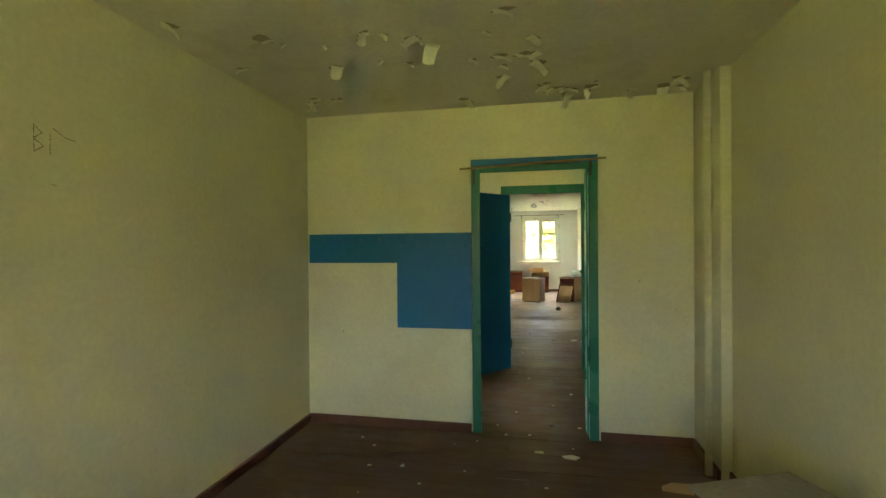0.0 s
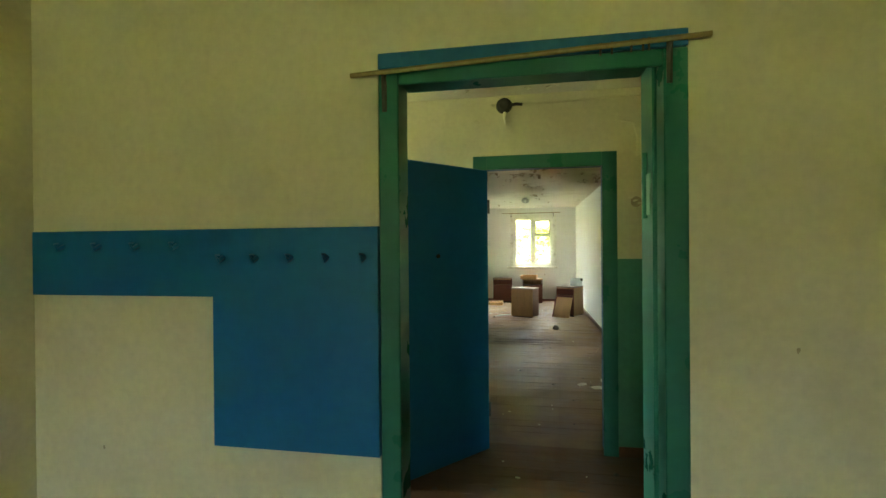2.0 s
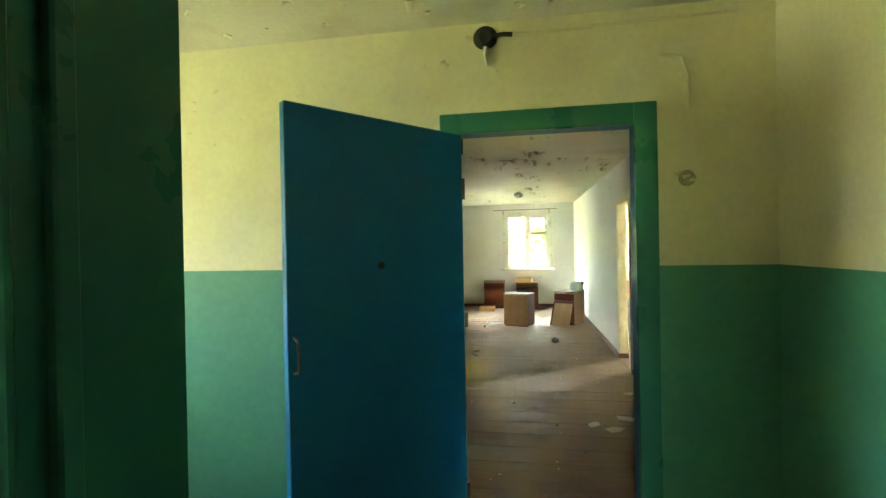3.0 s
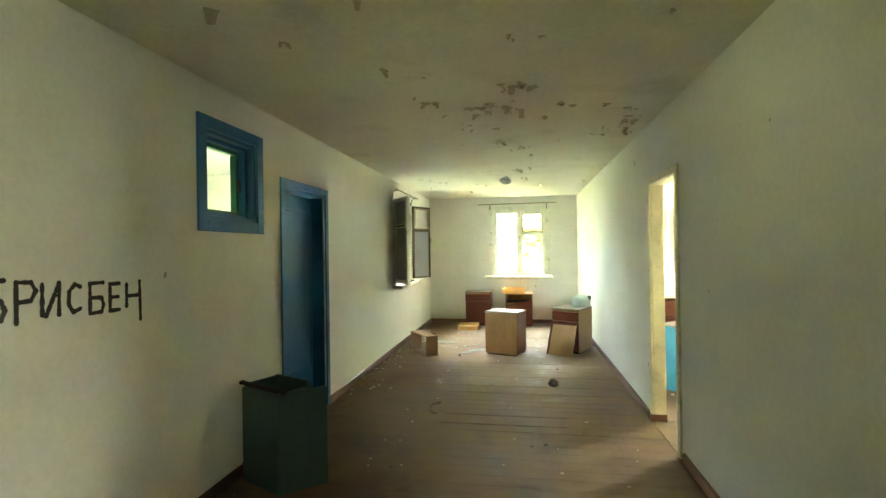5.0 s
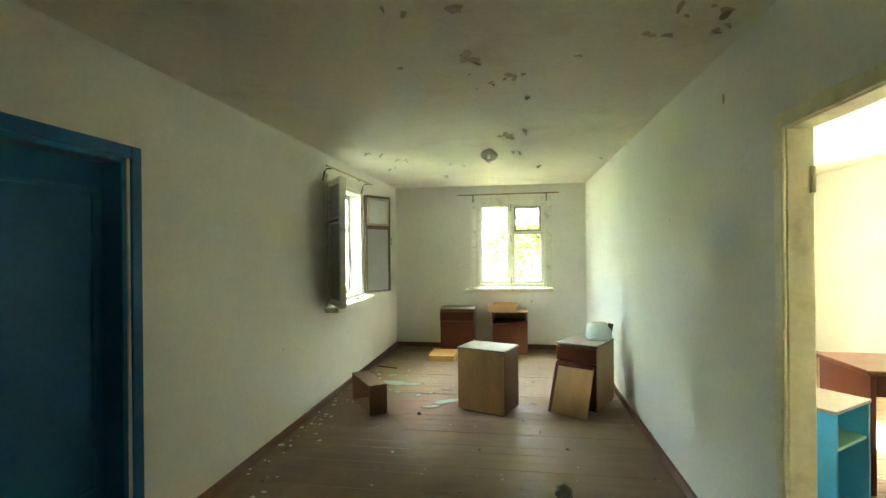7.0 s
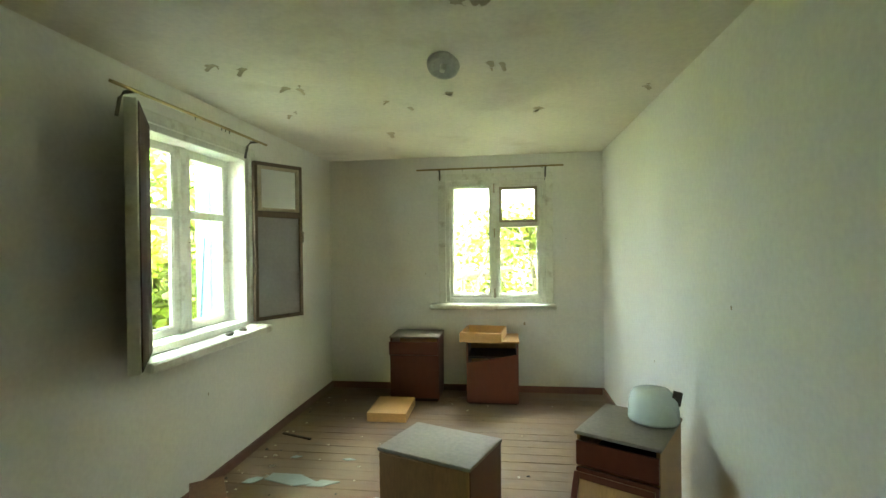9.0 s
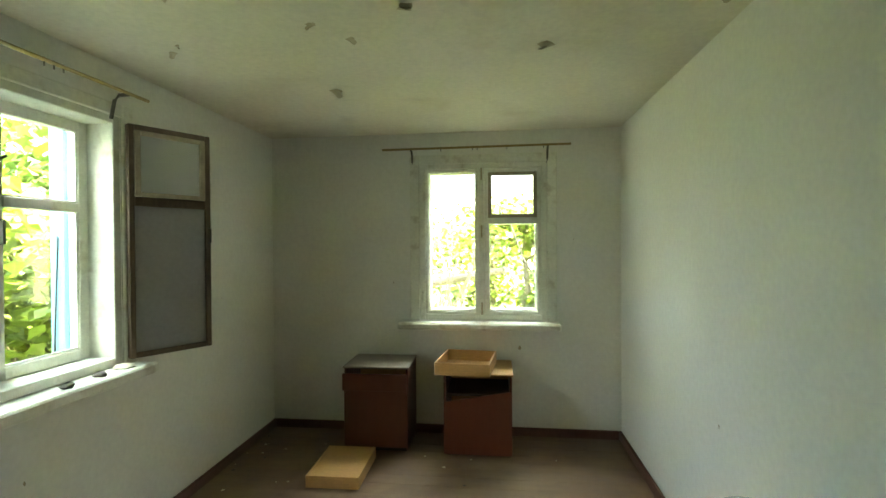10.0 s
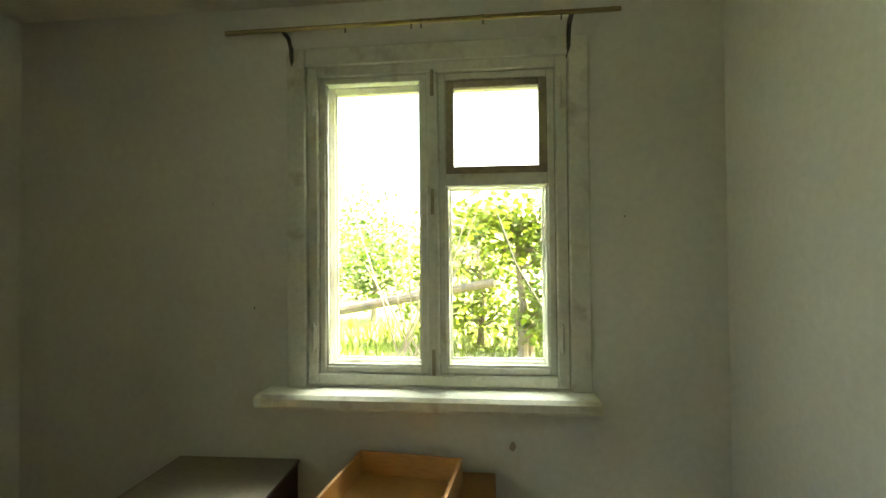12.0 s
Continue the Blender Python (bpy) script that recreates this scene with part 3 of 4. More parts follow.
# west window: outer layer shut, inner sashes thrown open into the room (local x runs north, y runs out)
WM = Matrix.Translation((DX0, 12.352, 0)) @ Matrix(((0, -1, 0, 0), (1, 0, 0, 0), (0, 0, 1, 0), (0, 0, 0, 1)))
w2 = thing("window_2", WM, "white double window, inner brown sashes open", "window", kind="structure")
WW = 1.066
window_frame(w2, WW, 0.957, 2.233, 0.22)
for lo, hi in (((-0.07, -0.018, 0.95), (-0.001, -0.001, 2.29)), ((WW + 0.001, -0.018, 0.95), (WW + 0.07, -0.001, 2.29)), ((-0.001, -0.018, 2.226), (WW + 0.001, -0.001, 2.29))):
    part("architrave", boxes((lo, hi), bevel=0.004), M["white"], w2)
part("mullion", boxes(((0.483, 0.125, 1.002), (0.543, 0.20, 2.188)), bevel=0.005), M["white"], w2)
sash_frame(w2, "sash", 0.047, 0.482, 1.004, 2.186, 0.14, 0.05, 0.04, 1.76)
sash_frame(w2, "sash", 0.544, WW - 0.047, 1.004, 2.186, 0.14, 0.055, 0.04, 1.76)
part("handle", tube([(0.585, 0.14, 1.58), (0.585, 0.115, 1.58), (0.585, 0.115, 1.68), (0.585, 0.14, 1.68)], 0.005), M["iron"], w2)
part("latch", tube([(0.575, 0.135, 1.93), (0.60, 0.115, 1.95)], 0.006), M["iron"], w2)
part("window_sill", boxes(((-0.10, -0.14, 0.90), (WW + 0.09, 0.13, 0.956)), bevel=0.010), M["white"], w2, "wide white painted sill, chipped")
NEAR = pose(-0.01, -0.032, 0, 0, 0, -145)
# panes carry the sky's reflection as a pale opaque colour
near_sash = sash_frame(w2, "open_sash", 0.0, 0.50, 0.985, 2.20, -0.028, 0.05, 0.05, 1.80, "white", NEAR, "paleboard")
part("board", boxes(((0.012, 0.023, 0.995), (0.25, 0.030, 2.19)), ((0.253, 0.023, 0.995), (0.485, 0.029, 2.19)), bevel=0.002), M["hardboard"], near_sash, "split brown hardboard over the sash")
part("transom_strip", boxes(((0.05, -0.034, 1.785), (0.45, -0.029, 1.815)), bevel=0.002), M["sash"], near_sash)
far_sash = sash_frame(w2, "open_sash", -0.42, 0.0, 0.985, 2.20, -0.02, 0.028, 0.04, 1.80, "sash", pose(WW + 0.005, -0.032, 0, 0, 0, 149), ("greyboard", "greyglass"))
for lo, hi in (((-0.39, 0.004, 1.826), (-0.362, 0.024, 2.17)), ((-0.058, 0.004, 1.826), (-0.03, 0.024, 2.17)), ((-0.361, 0.004, 1.826), (-0.059, 0.024, 1.85)), ((-0.361, 0.004, 2.146), (-0.059, 0.024, 2.17))):
    part("vent_rail", boxes((lo, hi), bevel=0.003), M["ventwood"], far_sash, "bare wooden vent rail")
part("handle", tube([(-0.406, 0.02, 1.58), (-0.406, 0.045, 1.585), (-0.406, 0.045, 1.665), (-0.406, 0.02, 1.67)], 0.005), M["iron"], far_sash, "bent iron handle")
part("edge", boxes(((-0.425, -0.024, 0.98), (-0.4205, 0.016, 2.205))), M["white"], far_sash, "white painted sash edge")
curtain_rod((DX0 + 0.12, 12.04, 2.318), (DX0 + 0.12, 13.47, 2.322), 0.009, (0.42, 0.60, 0.63, 0.66), brackets=((0.10, (-0.10, 0, 0.0)), (0.91, (-0.10, 0, 0.0))))
sh = thing("shutter", pose(DX0 - 0.31, 13.43, 0, 0, 0, 152), "pale blue wooden window shutter, swung open outside", "shutter")
for k in range(2):
    part("board", boxes(((0.002 + k * 0.1, 0, 0.95), (0.099 + k * 0.1, 0.025, 2.25)), bevel=0.004), M["extblue"], sh)
for z in (1.15, 2.0):
    part("batten", boxes(((0.02, -0.022, z), (0.18, -0.001, z + 0.08)), bevel=0.004), M["extblue"], sh)
part("cord", tube([(0.06, 0.03, 1.62), (0.10, 0.034, 1.2), (0.14, 0.03, 0.96)], 0.004), M["black"], sh, "dark cord hanging on the boards")

# small high window to the west room
w3 = thing("window_3", pose(0, 0, 0), "small square blue-framed window high in wall", "window", kind="structure")
c = 0.075
for nm, lo, hi in (("casing", (DX0 - 0.001, 8.10, 1.588), (DX0 + 0.018, 8.175, 2.275)), ("casing", (DX0 - 0.001, 8.715, 1.588), (DX0 + 0.018, 8.79, 2.275)), ("casing", (DX0 - 0.001, 8.175, 2.20), (DX0 + 0.018, 8.715, 2.275)), ("casing", (DX0 - 0.001, 8.175, 1.588), (DX0 + 0.018, 8.715, 1.663))):
    part(nm, boxes((lo, hi), bevel=0.004), M["bluetrim"], w3)
for d, f, mt in ((0.0, 0.03, "bluetrim"), (0.05, 0.055, "blue"), (0.10, 0.08, "teal")):
    y0, y1, z0, z1, xa, xb = 8.167, 8.723, 1.657, 2.208, DX0 - d - 0.052, DX0 - d - 0.002
    for nm, lo, hi in (("jamb", (xa, y0, z0), (xb, y0 + f, z1)), ("jamb", (xa, y1 - f, z0), (xb, y1, z1)), ("head", (xa, y0 + f, z1 - f), (xb, y1 - f, z1)), ("bottom_rail", (xa, y0 + f, z0), (xb, y1 - f, z0 + f))):
        part(nm, boxes((lo, hi), bevel=0.003), M[mt], w3)
pn = part("pane", boxes(((DX0 - 0.13, 8.24, 1.73), (DX0 - 0.127, 8.65, 2.135))), M["glass"], w3)
pn.visible_shadow = False
for z in (1.80, 2.06):
    part("hinge", boxes(((DX0 - 0.10, 8.222, z), (DX0 - 0.085, 8.25, z + 0.06)), bevel=0.003), M["blue"], w3)
part("latch", boxes(((DX0 - 0.10, 8.655, 1.87), (DX0 - 0.085, 8.672, 1.96)), bevel=0.003), M["iron"], w3)

# side room window with an open sash against its north wall
w4 = thing("window_4", pose(2.1, 15.3, 0), "white window with brown sash open against wall", "window", kind="structure")
window_frame(w4, 1.1, 0.95, 2.2, 0.2)
sash_frame(w4, "sash", 0.047, 0.55, 1.0, 2.15, 0.12, 0.05, 0.04, 1.75)
sash_frame(w4, "sash", 0.551, 1.05, 1.0, 2.15, 0.12, 0.05, 0.04, 1.75)
sash_frame(w4, "open_sash", -0.47, 0.0, 0.97, 2.2, -0.02, 0.03, 0.04, 1.80, "sash", pose(1.13, -0.03, 0, 0, 0, 160), "greyglass")


# ---------------- first room and passage ----------------
panel = tagged(part("hook_board", boxes(((-1.577, AY1 - 0.024, 1.302), (-0.252, AY1 - 0.001, 1.532)), ((-0.838, AY1 - 0.024, 0.796), (-0.252, AY1 - 0.001, 1.302))), M["blue"]), "blue painted hardboard coat rack panel on wall", "coat rack")
for x, z in [(-1.44 + 0.155 * k, 1.478) for k in range(4)] + [(-0.80 + 0.125 * k, 1.435) for k in range(5)]:
    part("hook", tube([(x, AY1 - 0.022, z), (x, AY1 - 0.05, z - 0.012), (x + 0.004, AY1 - 0.056, z + 0.01)], 0.009, 6), M["blue"], panel, "stub of a coat hook painted over")
pipe = tagged(part("heating_pipe", tube([(AX1 - 0.045, 3.37, 0.0), (AX1 - 0.045, 3.37, 1.2), (AX1 - 0.045, 3.37, H)], 0.022, 12), M["plaster"], smooth=True), "cream painted vertical heating pipe in corner", "pipe")

shelf = thing("niche_shelf", pose(0, 0, 0), "pale green wooden shelves built into the niche", "shelf")
for z in (1.555, 0.985):
    part("shelf_board", boxes(((BX0 + 0.004, 5.90, z - 0.025), (-1.875, 6.83, z)), bevel=0.004), M["mint" if z > 1.2 else "top"], shelf)
    part("shelf_edge", boxes(((BX0 + 0.004, 5.875, z - 0.045), (-1.875, 5.899, z + 0.004)), bevel=0.004), M["mint"], shelf)
part("post", boxes(((-2.02, 5.86, 0.99), (-1.97, 5.874, 1.51)), bevel=0.003), M["mint"], shelf)
part("post", boxes(((-1.99, 5.875, 0.0), (-1.95, 5.91, 0.938)), bevel=0.003), M["mint"], shelf)
part("brace", tube([(-2.20, 5.88, 0.93), (-2.02, 5.88, 0.25)], 0.022, 4), M["mint"], shelf)
part("brace", tube([(-3.1, 5.85, 0.93), (-2.75, 5.85, 0.78), (-2.22, 5.85, 0.93)], 0.018, 4), M["mint"], shelf)
tagged(part("gas_pipe", tube([(BX0 + 0.05, BY1 + 0.15, 2.27), (BX0 + 0.06, 6.80, 2.27), (-1.9, 6.80, 2.30)], 0.013, 8), M["brass"], smooth=True), "yellow painted gas pipe along the niche", "pipe")
tagged(part("cable_duct", boxes(((-2.3, 4.2, HB - 0.02), (-2.26, BY1, HB - 0.001)), ((-2.19, 4.2, HB - 0.02), (-2.15, BY1, HB - 0.001))), M["plaster"]), "cream cable ducts along the ceiling", "cable duct")
jb = thing("junction_hole", pose(0.05, BY1, 2.478), "burnt black junction box with torn plaster", "junction box")
bmj = lathe([(0.0, 0.012), (0.03, 0.016), (0.052, 0.006), (0.058, 0.0)], 20)
part("box", bmj, M["black"], jb, m=pose(0, 0, 0, 90))
part("wire_stub", tube([(0.04, -0.012, 0.0), (0.09, -0.014, 0.004), (0.13, -0.01, 0.0)], 0.011, 6), M["black"], jb)
part("torn_paint", tube([(0.005, -0.008, -0.05), (0.0, -0.012, -0.09), (0.008, -0.008, -0.135)], 0.014, 5, 0.004), M["flake"], jb)
tagged(part("plastered_cable", tube([(0.18, BY1 - 0.004, 2.478), (0.7, BY1 - 0.004, 2.49), (BX1, BY1 - 0.004, 2.50)], 0.009, 6), M["plaster"]), "cable ridge under the wall plaster", "cable")
tagged(part("plastered_cable", tube([(0.84, BY1 - 0.002, 2.33), (0.93, BY1 - 0.002, 2.31), (0.955, BY1 - 0.002, 2.22), (0.955, BY1 - 0.002, 2.08)], 0.008, 6), M["plaster"]), "cable ridge under the wall plaster", "cable")
so = thing("socket_hole", pose(0.945, BY1, 1.765), "torn-out socket hole with crumbled plaster", "socket")
part("hole", lathe([(0.0, 0.004), (0.03, 0.006), (0.038, 0.0)], 9), M["scar"], so, m=pose(0, 0, 0, 90))
for k in range(3):
    part("crumb", tube([(0.03 * k - 0.05, -0.006, 0.02 - 0.015 * k), (0.03 * k - 0.02, -0.010, 0.03 - 0.02 * k)], 0.009, 5, 0.004), M["plaster"], so)


def cabinet(m, w, d, h, label, front="veneer", side="ply", top="top", group="bedside cabinets", drawer=0.0, empty_top=False, door=True):
    """A bedside cabinet: local x across the front, front at y=0, back at y=d."""
    t = 0.018
    cb = thing("bedside_cabinet", m, label, "cabinet", group)
    part("side", boxes(((0, 0.004, 0.03), (t, d, h - t)), bevel=0.002), M[side], cb)
    part("side", boxes(((w - t, 0.004, 0.03), (w, d, h - t)), bevel=0.002), M[side], cb)
    part("back", boxes(((t, d - 0.008, 0.04), (w - t, d - 0.002, h - t))), M["ply"], cb)
    part("bottom", boxes(((t, 0.01, 0.06), (w - t, d - 0.009, 0.06 + t))), M["ply"], cb)
    # shelf, plinth and feet are near-black, much darker than the ply back
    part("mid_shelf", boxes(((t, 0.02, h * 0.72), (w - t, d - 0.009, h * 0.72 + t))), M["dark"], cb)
    part("top", boxes(((-0.008, -0.012, h - t + 0.001), (w + 0.008, d, h)), bevel=0.003), M[top], cb, "dusty worn top board")
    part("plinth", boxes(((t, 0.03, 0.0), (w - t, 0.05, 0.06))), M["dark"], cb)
    if not empty_top:
        part("drawer_front", boxes(((0.002, -0.018 - drawer, h * 0.74), (w - 0.002, -drawer, h - t - 0.025)), bevel=0.003), M[front], cb)
    if door:
        part("door", boxes(((0.002, -0.018, 0.05), (w - 0.002, 0.0, h * 0.72)), bevel=0.003), M[front], cb)
    for x in (0.03, w - 0.03):
        for y in (0.04, d - 0.04):
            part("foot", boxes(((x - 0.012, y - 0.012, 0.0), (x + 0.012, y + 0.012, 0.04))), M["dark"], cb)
    return cb


def drawer_box(m, w, d, h, label, upside=False, bottom=True, group="loose drawers", mt="plypale"):
    t = 0.012
    db = thing("drawer", m, label, "drawer", group)
    part("front", boxes(((0, 0, 0), (w, t, h)), bevel=0.002), M[mt], db)
    part("back", boxes(((0, d - t, 0), (w, d, h)), bevel=0.002), M[mt], db)
    part("side", boxes(((0, t, 0), (t, d - t, h)), bevel=0.002), M[mt], db)
    part("side", boxes(((w - t, t, 0), (w, d - t, h)), bevel=0.002), M[mt], db)
    if bottom:
        z = h - 0.006 if upside else 0.004
        part("bottom", boxes(((t, t, z), (w - t, d - t, z + 0.004))), M[mt], db)
    return db


lowbox = thing("low_box", pose(1.03, 1.91, 0, 0, 0, 203), "plain dusty grey-brown wooden box by the wall", "box")
part("body", boxes(((0.01, 0.01, 0.0), (0.36, 0.40, 0.68)), bevel=0.004), M["veneer"], lowbox)
part("top", boxes(((0.0, 0.0, 0.681), (0.37, 0.41, 0.70)), bevel=0.004), M["top"], lowbox, "dusty top board")

cabinet(pose(-1.465, 5.40, 0, 0, 0, 188), 0.50, 0.42, 0.62, "low dark brown cabinet with dusty pale top", top="chip", side="veneer", group="")

# ---------------- long room ----------------
cabinet(pose(-0.712, 14.645, 0, 0, 0, 1), 0.487, 0.40, 0.652, "dark red-brown bedside cabinet, top drawer ajar", side="veneer", drawer=0.045)
c2 = cabinet(pose(0.045, 14.632, 0, 0, 0, 0), 0.50, 0.43, 0.62, "red-brown bedside cabinet with missing top drawer", side="veneer", top="plypale", empty_top=True, door=False)
sagging = boxes(((0.002, -0.02, 0.03), (0.498, -0.002, 0.41)), bevel=0.003)
for v in sagging.verts:
    if v.co.z > 0.3:
        v.co.z += 0.09 * v.co.x / 0.5
part("door", sagging, M["veneer"], c2, "cabinet door with its top edge aslant")
drawer_box(pose(-0.012, 14.562, 0.622, 0, 0, -6), 0.40, 0.45, 0.092, "pale plywood drawer set on a bedside cabinet")
drawer_box(pose(-0.79, 14.09, 0.0, 0, 0, 1), 0.35, 0.46, 0.085, "pale plywood drawer lying upside down on floor", upside=True)
bx = cabinet(pose(-0.154, 12.225, 0, 0, 0, -21.3), 0.465, 0.345, 0.604, "plywood bedside cabinet turned back to front", front="ply", side="veneer", door=False, empty_top=True)
part("panel", boxes(((0.002, -0.012, 0.03), (0.463, 0.003, 0.583)), bevel=0.003), M["ply"], bx, "scuffed plywood back panel")
c3 = cabinet(pose(0.775, 12.478, 0, 0, 0, -29), 0.385, 0.475, 0.62, "bedside cabinet with its door fallen off", side="ply")
fd = tagged(part("fallen_door", boxes(((0, 0, 0), (0.37, 0.018, 0.46)), bevel=0.003), M["ply"]), "plywood cabinet door leaning on a bedside cabinet", "cabinet door")
fd.matrix_basis = pose(0.672, 12.298, 0.008, -23, 0, -29.5)
for lo, hi in (((0, -0.008, 0), (0.03, 0.0, 0.46)), ((0.03, -0.008, 0.43), (0.37, 0.0, 0.46))):
    part("edge_strip", boxes((lo, hi), bevel=0.002), M["veneer"], fd)
shd = thing("lampshade", pose(1.19, 12.655, 0.622) @ Matrix.Diagonal((1, 1, 1.22, 1)), "broken mint opal glass lampshade on cabinet", "lampshade")
bms = lathe([(0.116, 0.003), (0.122, 0.0), (0.126, 0.012), (0.121, 0.075), (0.114, 0.105), (0.098, 0.124), (0.075, 0.130), (0.03, 0.132), (0.0, 0.132)], 40)
for v in bms.verts:
    if v.co.z > 0.06:
        v.co.z -= 0.028 * max(0, math.cos(math.atan2(v.co.y, v.co.x) + 1.0)) * min(1, v.co.xy.length / 0.1)
part("shade", bms, M["mintglass"], shd, smooth=True)
part("shard", boxes(((0.045, -0.055, 0.09), (0.095, -0.048, 0.150)), bevel=0.002), M["rubble"], shd, "dark broken edge", pose(0, 0, 0, 0, 14, 10))

dp = drawer_box(pose(-0.83, 12.08, 0.0, 0, 0, 0), 0.28, 0.55, 0.17, "bottomless brown drawer frame standing on edge", bottom=False, group="", mt="oldply")
dp.matrix_basis = Matrix.Translation((-0.80, 12.06, 0.0)) @ pose(0, 0, 0, 0, 0, 36) @ pose(0, 0, 0, 0, -90, 0)

# crate
cr = thing("box", pose(-1.42, 8.425, 0, 0, 0, -23.6), "grey-teal painted cabinet, open on top, door ajar", "box")
t = 0.018
for nm, lo, hi in (("panel", (0, 0, 0), (0.35, t, 0.60)), ("side", (0, t, 0), (t, 0.26, 0.62)), ("side", (0.332, t, 0), (0.35, 0.26, 0.60)), ("back", (t, 0.242, 0), (0.332, 0.26, 0.63)), ("bottom", (t, t, 0), (0.332, 0.242, t)), ("shelf", (t, t, 0.30), (0.332, 0.242, 0.312))):
    part(nm, boxes((lo, hi), bevel=0.003), M["tealbox"], cr)
part("door", boxes(((0, 0, 0.004), (0.305, t, 0.615)), bevel=0.003), M["tealbox"], cr, m=pose(0.362, -0.012, 0, 0, 0, 65))
part("loose_strip", boxes(((0, 0, 0), (0.40, 0.03, 0.02)), bevel=0.003), M["dark"], cr, "loose dark wooden strip", pose(-0.01, -0.016, 0.622, 0, 3, 4))

# spray-painted word
def strokes(name, parent, lines, r):
    """One hand-drawn letter or scratch as flat overlapping spray dabs along its lines."""
    bm = bmesh.new()
    for ln in lines:
        for (x0, z0), (x1, z1) in zip(ln, ln[1:]):
            d = Vector((x1 - x0, 0, z1 - z0))
            n = max(1, int(d.length / 0.006))
            for k in range(n + 1):
                p = Vector((x0, 0, z0)) + d * k / n
                rr = r * random.uniform(0.75, 1.2)
                bm.faces.new([bm.verts.new(p + Vector((rr * math.cos(a), -0.0006 * random.random(), rr * math.sin(a)))) for a in (2 * math.pi * q / 8 for q in range(8))])
    return part(name, bm, M["black"], parent)


GLYPH = {"Б": [[(0.9, 1), (0, 1), (0, 0), (0.8, 0.02), (0.95, 0.25), (0.8, 0.5), (0, 0.52)]], "Р": [[(0, -0.05), (0, 1), (0.7, 0.98), (0.95, 0.75), (0.7, 0.5), (0, 0.48)]],
         "И": [[(0, 1), (0, 0.05), (0.2, 0), (0.85, 0.9)], [(0.9, 1), (0.9, 0)]], "С": [[(0.9, 0.9), (0.5, 1), (0.1, 0.75), (0.05, 0.3), (0.4, 0), (0.9, 0.1)]],
         "Е": [[(0.9, 1), (0, 1), (0, 0), (0.9, 0.0)], [(0, 0.5), (0.8, 0.5)]], "Н": [[(0, 1.0), (0, 0.1)], [(0.9, 1.05), (0.95, -0.55)], [(0, 0.5), (0.9, 0.5)]]}
gf = thing("graffiti", pose(DX0 + 0.002, 7.0, 1.2, 0, 0, 90), "black spray-painted word on the cream wall", "graffiti")
for ch, y0, wd, z0, hgt in (("Б", 6.995, 0.085, 1.225, 0.145), ("Р", 7.115, 0.075, 1.215, 0.145), ("И", 7.21, 0.075, 1.222, 0.125), ("С", 7.315, 0.06, 1.222, 0.115), ("Б", 7.415, 0.07, 1.205, 0.13), ("Е", 7.515, 0.055, 1.205, 0.12), ("Н", 7.605, 0.085, 1.205, 0.115)):
    strokes("letter", gf, [[(y0 - 7.0 + wd * x, z0 - 1.2 + hgt * z) for x, z in ln] for ln in GLYPH[ch]], 0.0095)
g2 = thing("scribble", pose(AX0 + 0.002, 1.64, 1.8, 0, 0, 90), "thin dark scribble scratched on the wall", "graffiti")
for lines in ([[(0, 0.10), (0, 0.0)], [(0, 0.10), (0.03, 0.075), (0, 0.05), (0.035, 0.025), (0, 0)]], [[(0.06, 0.08), (0.06, 0)]], [[(0.075, 0.10), (0.12, 0.075), (0.16, 0.07)]], [[(0.055, -0.115), (0.08, -0.12)]]):
    strokes("stroke", g2, lines, 0.0022)

# ceiling lamp holder
cl = thing("ceiling_lamp_base", pose(0.15, 12.40, H), "round grey ceiling lamp base without shade", "ceiling lamp")
part("stem", tube([(0, 0, 0), (0, 0, -0.05)], 0.03, 12), M["grey"], cl)
part("canopy", lathe([(0.0, -0.050), (0.035, -0.054), (0.058, -0.064), (0.068, -0.070), (0.077, -0.066), (0.082, -0.045), (0.070, -0.028), (0.0, -0.022)], 32), M["grey"], cl, "round grey holder hanging askew", pose(0, 0, -0.02, -24, 6, 0), smooth=True)
part("socket", lathe([(0.0, -0.085), (0.013, -0.085), (0.016, -0.05)], 16), M["white"], cl, m=pose(0, 0, -0.02, -24, 6, 0))

# brick piece and sill clutter
def lump(name, x, y, z, s, mat, label, cat, flat=1.0):
    bm = bmesh.new()
    bmesh.ops.create_icosphere(bm, subdivisions=2, radius=s)
    for v in bm.verts:
        v.co *= 1 + 0.35 * noise.noise(v.co * (2.2 / s) + Vector((x * 7, y * 3, 0)))
        v.co.z = max(-0.55 * s, v.co.z) * flat
    lo = min(v.co.z for v in bm.verts)
    return tagged(part(name, bm, M[mat], m=pose(x, y, z - lo)), label, cat)


lump("brick_fragment", 0.665, 10.76, 0.008, 0.052, "rubble", "dark broken brick fragment on the floor", "rubble")
lump("pebble", -0.50, 12.06, 0.008, 0.018, "rubble", "small dark stone on the floor", "rubble")
lump("sill_stone", DX0 + 0.08, 13.02, 0.957, 0.028, "rubble", "dark stone on the window sill", "rubble", 0.6)
lump("sill_stone", DX0 + 0.07, 13.20, 0.957, 0.030, "rubble", "dark stone on the window sill", "rubble", 0.5)
lump("sill_scrap", DX0 + 0.06, 13.36, 0.957, 0.05, "chip", "crumpled scrap on the window sill", "rubble", 0.25)
tagged(part("wood_strip", boxes(((0, 0, 0), (0.29, 0.02, 0.012)), bevel=0.002), M["dark"], m=pose(-1.40, 13.74, 0.008, 0, 0, -18)), "dark thin wooden strip on the floor", "strip")
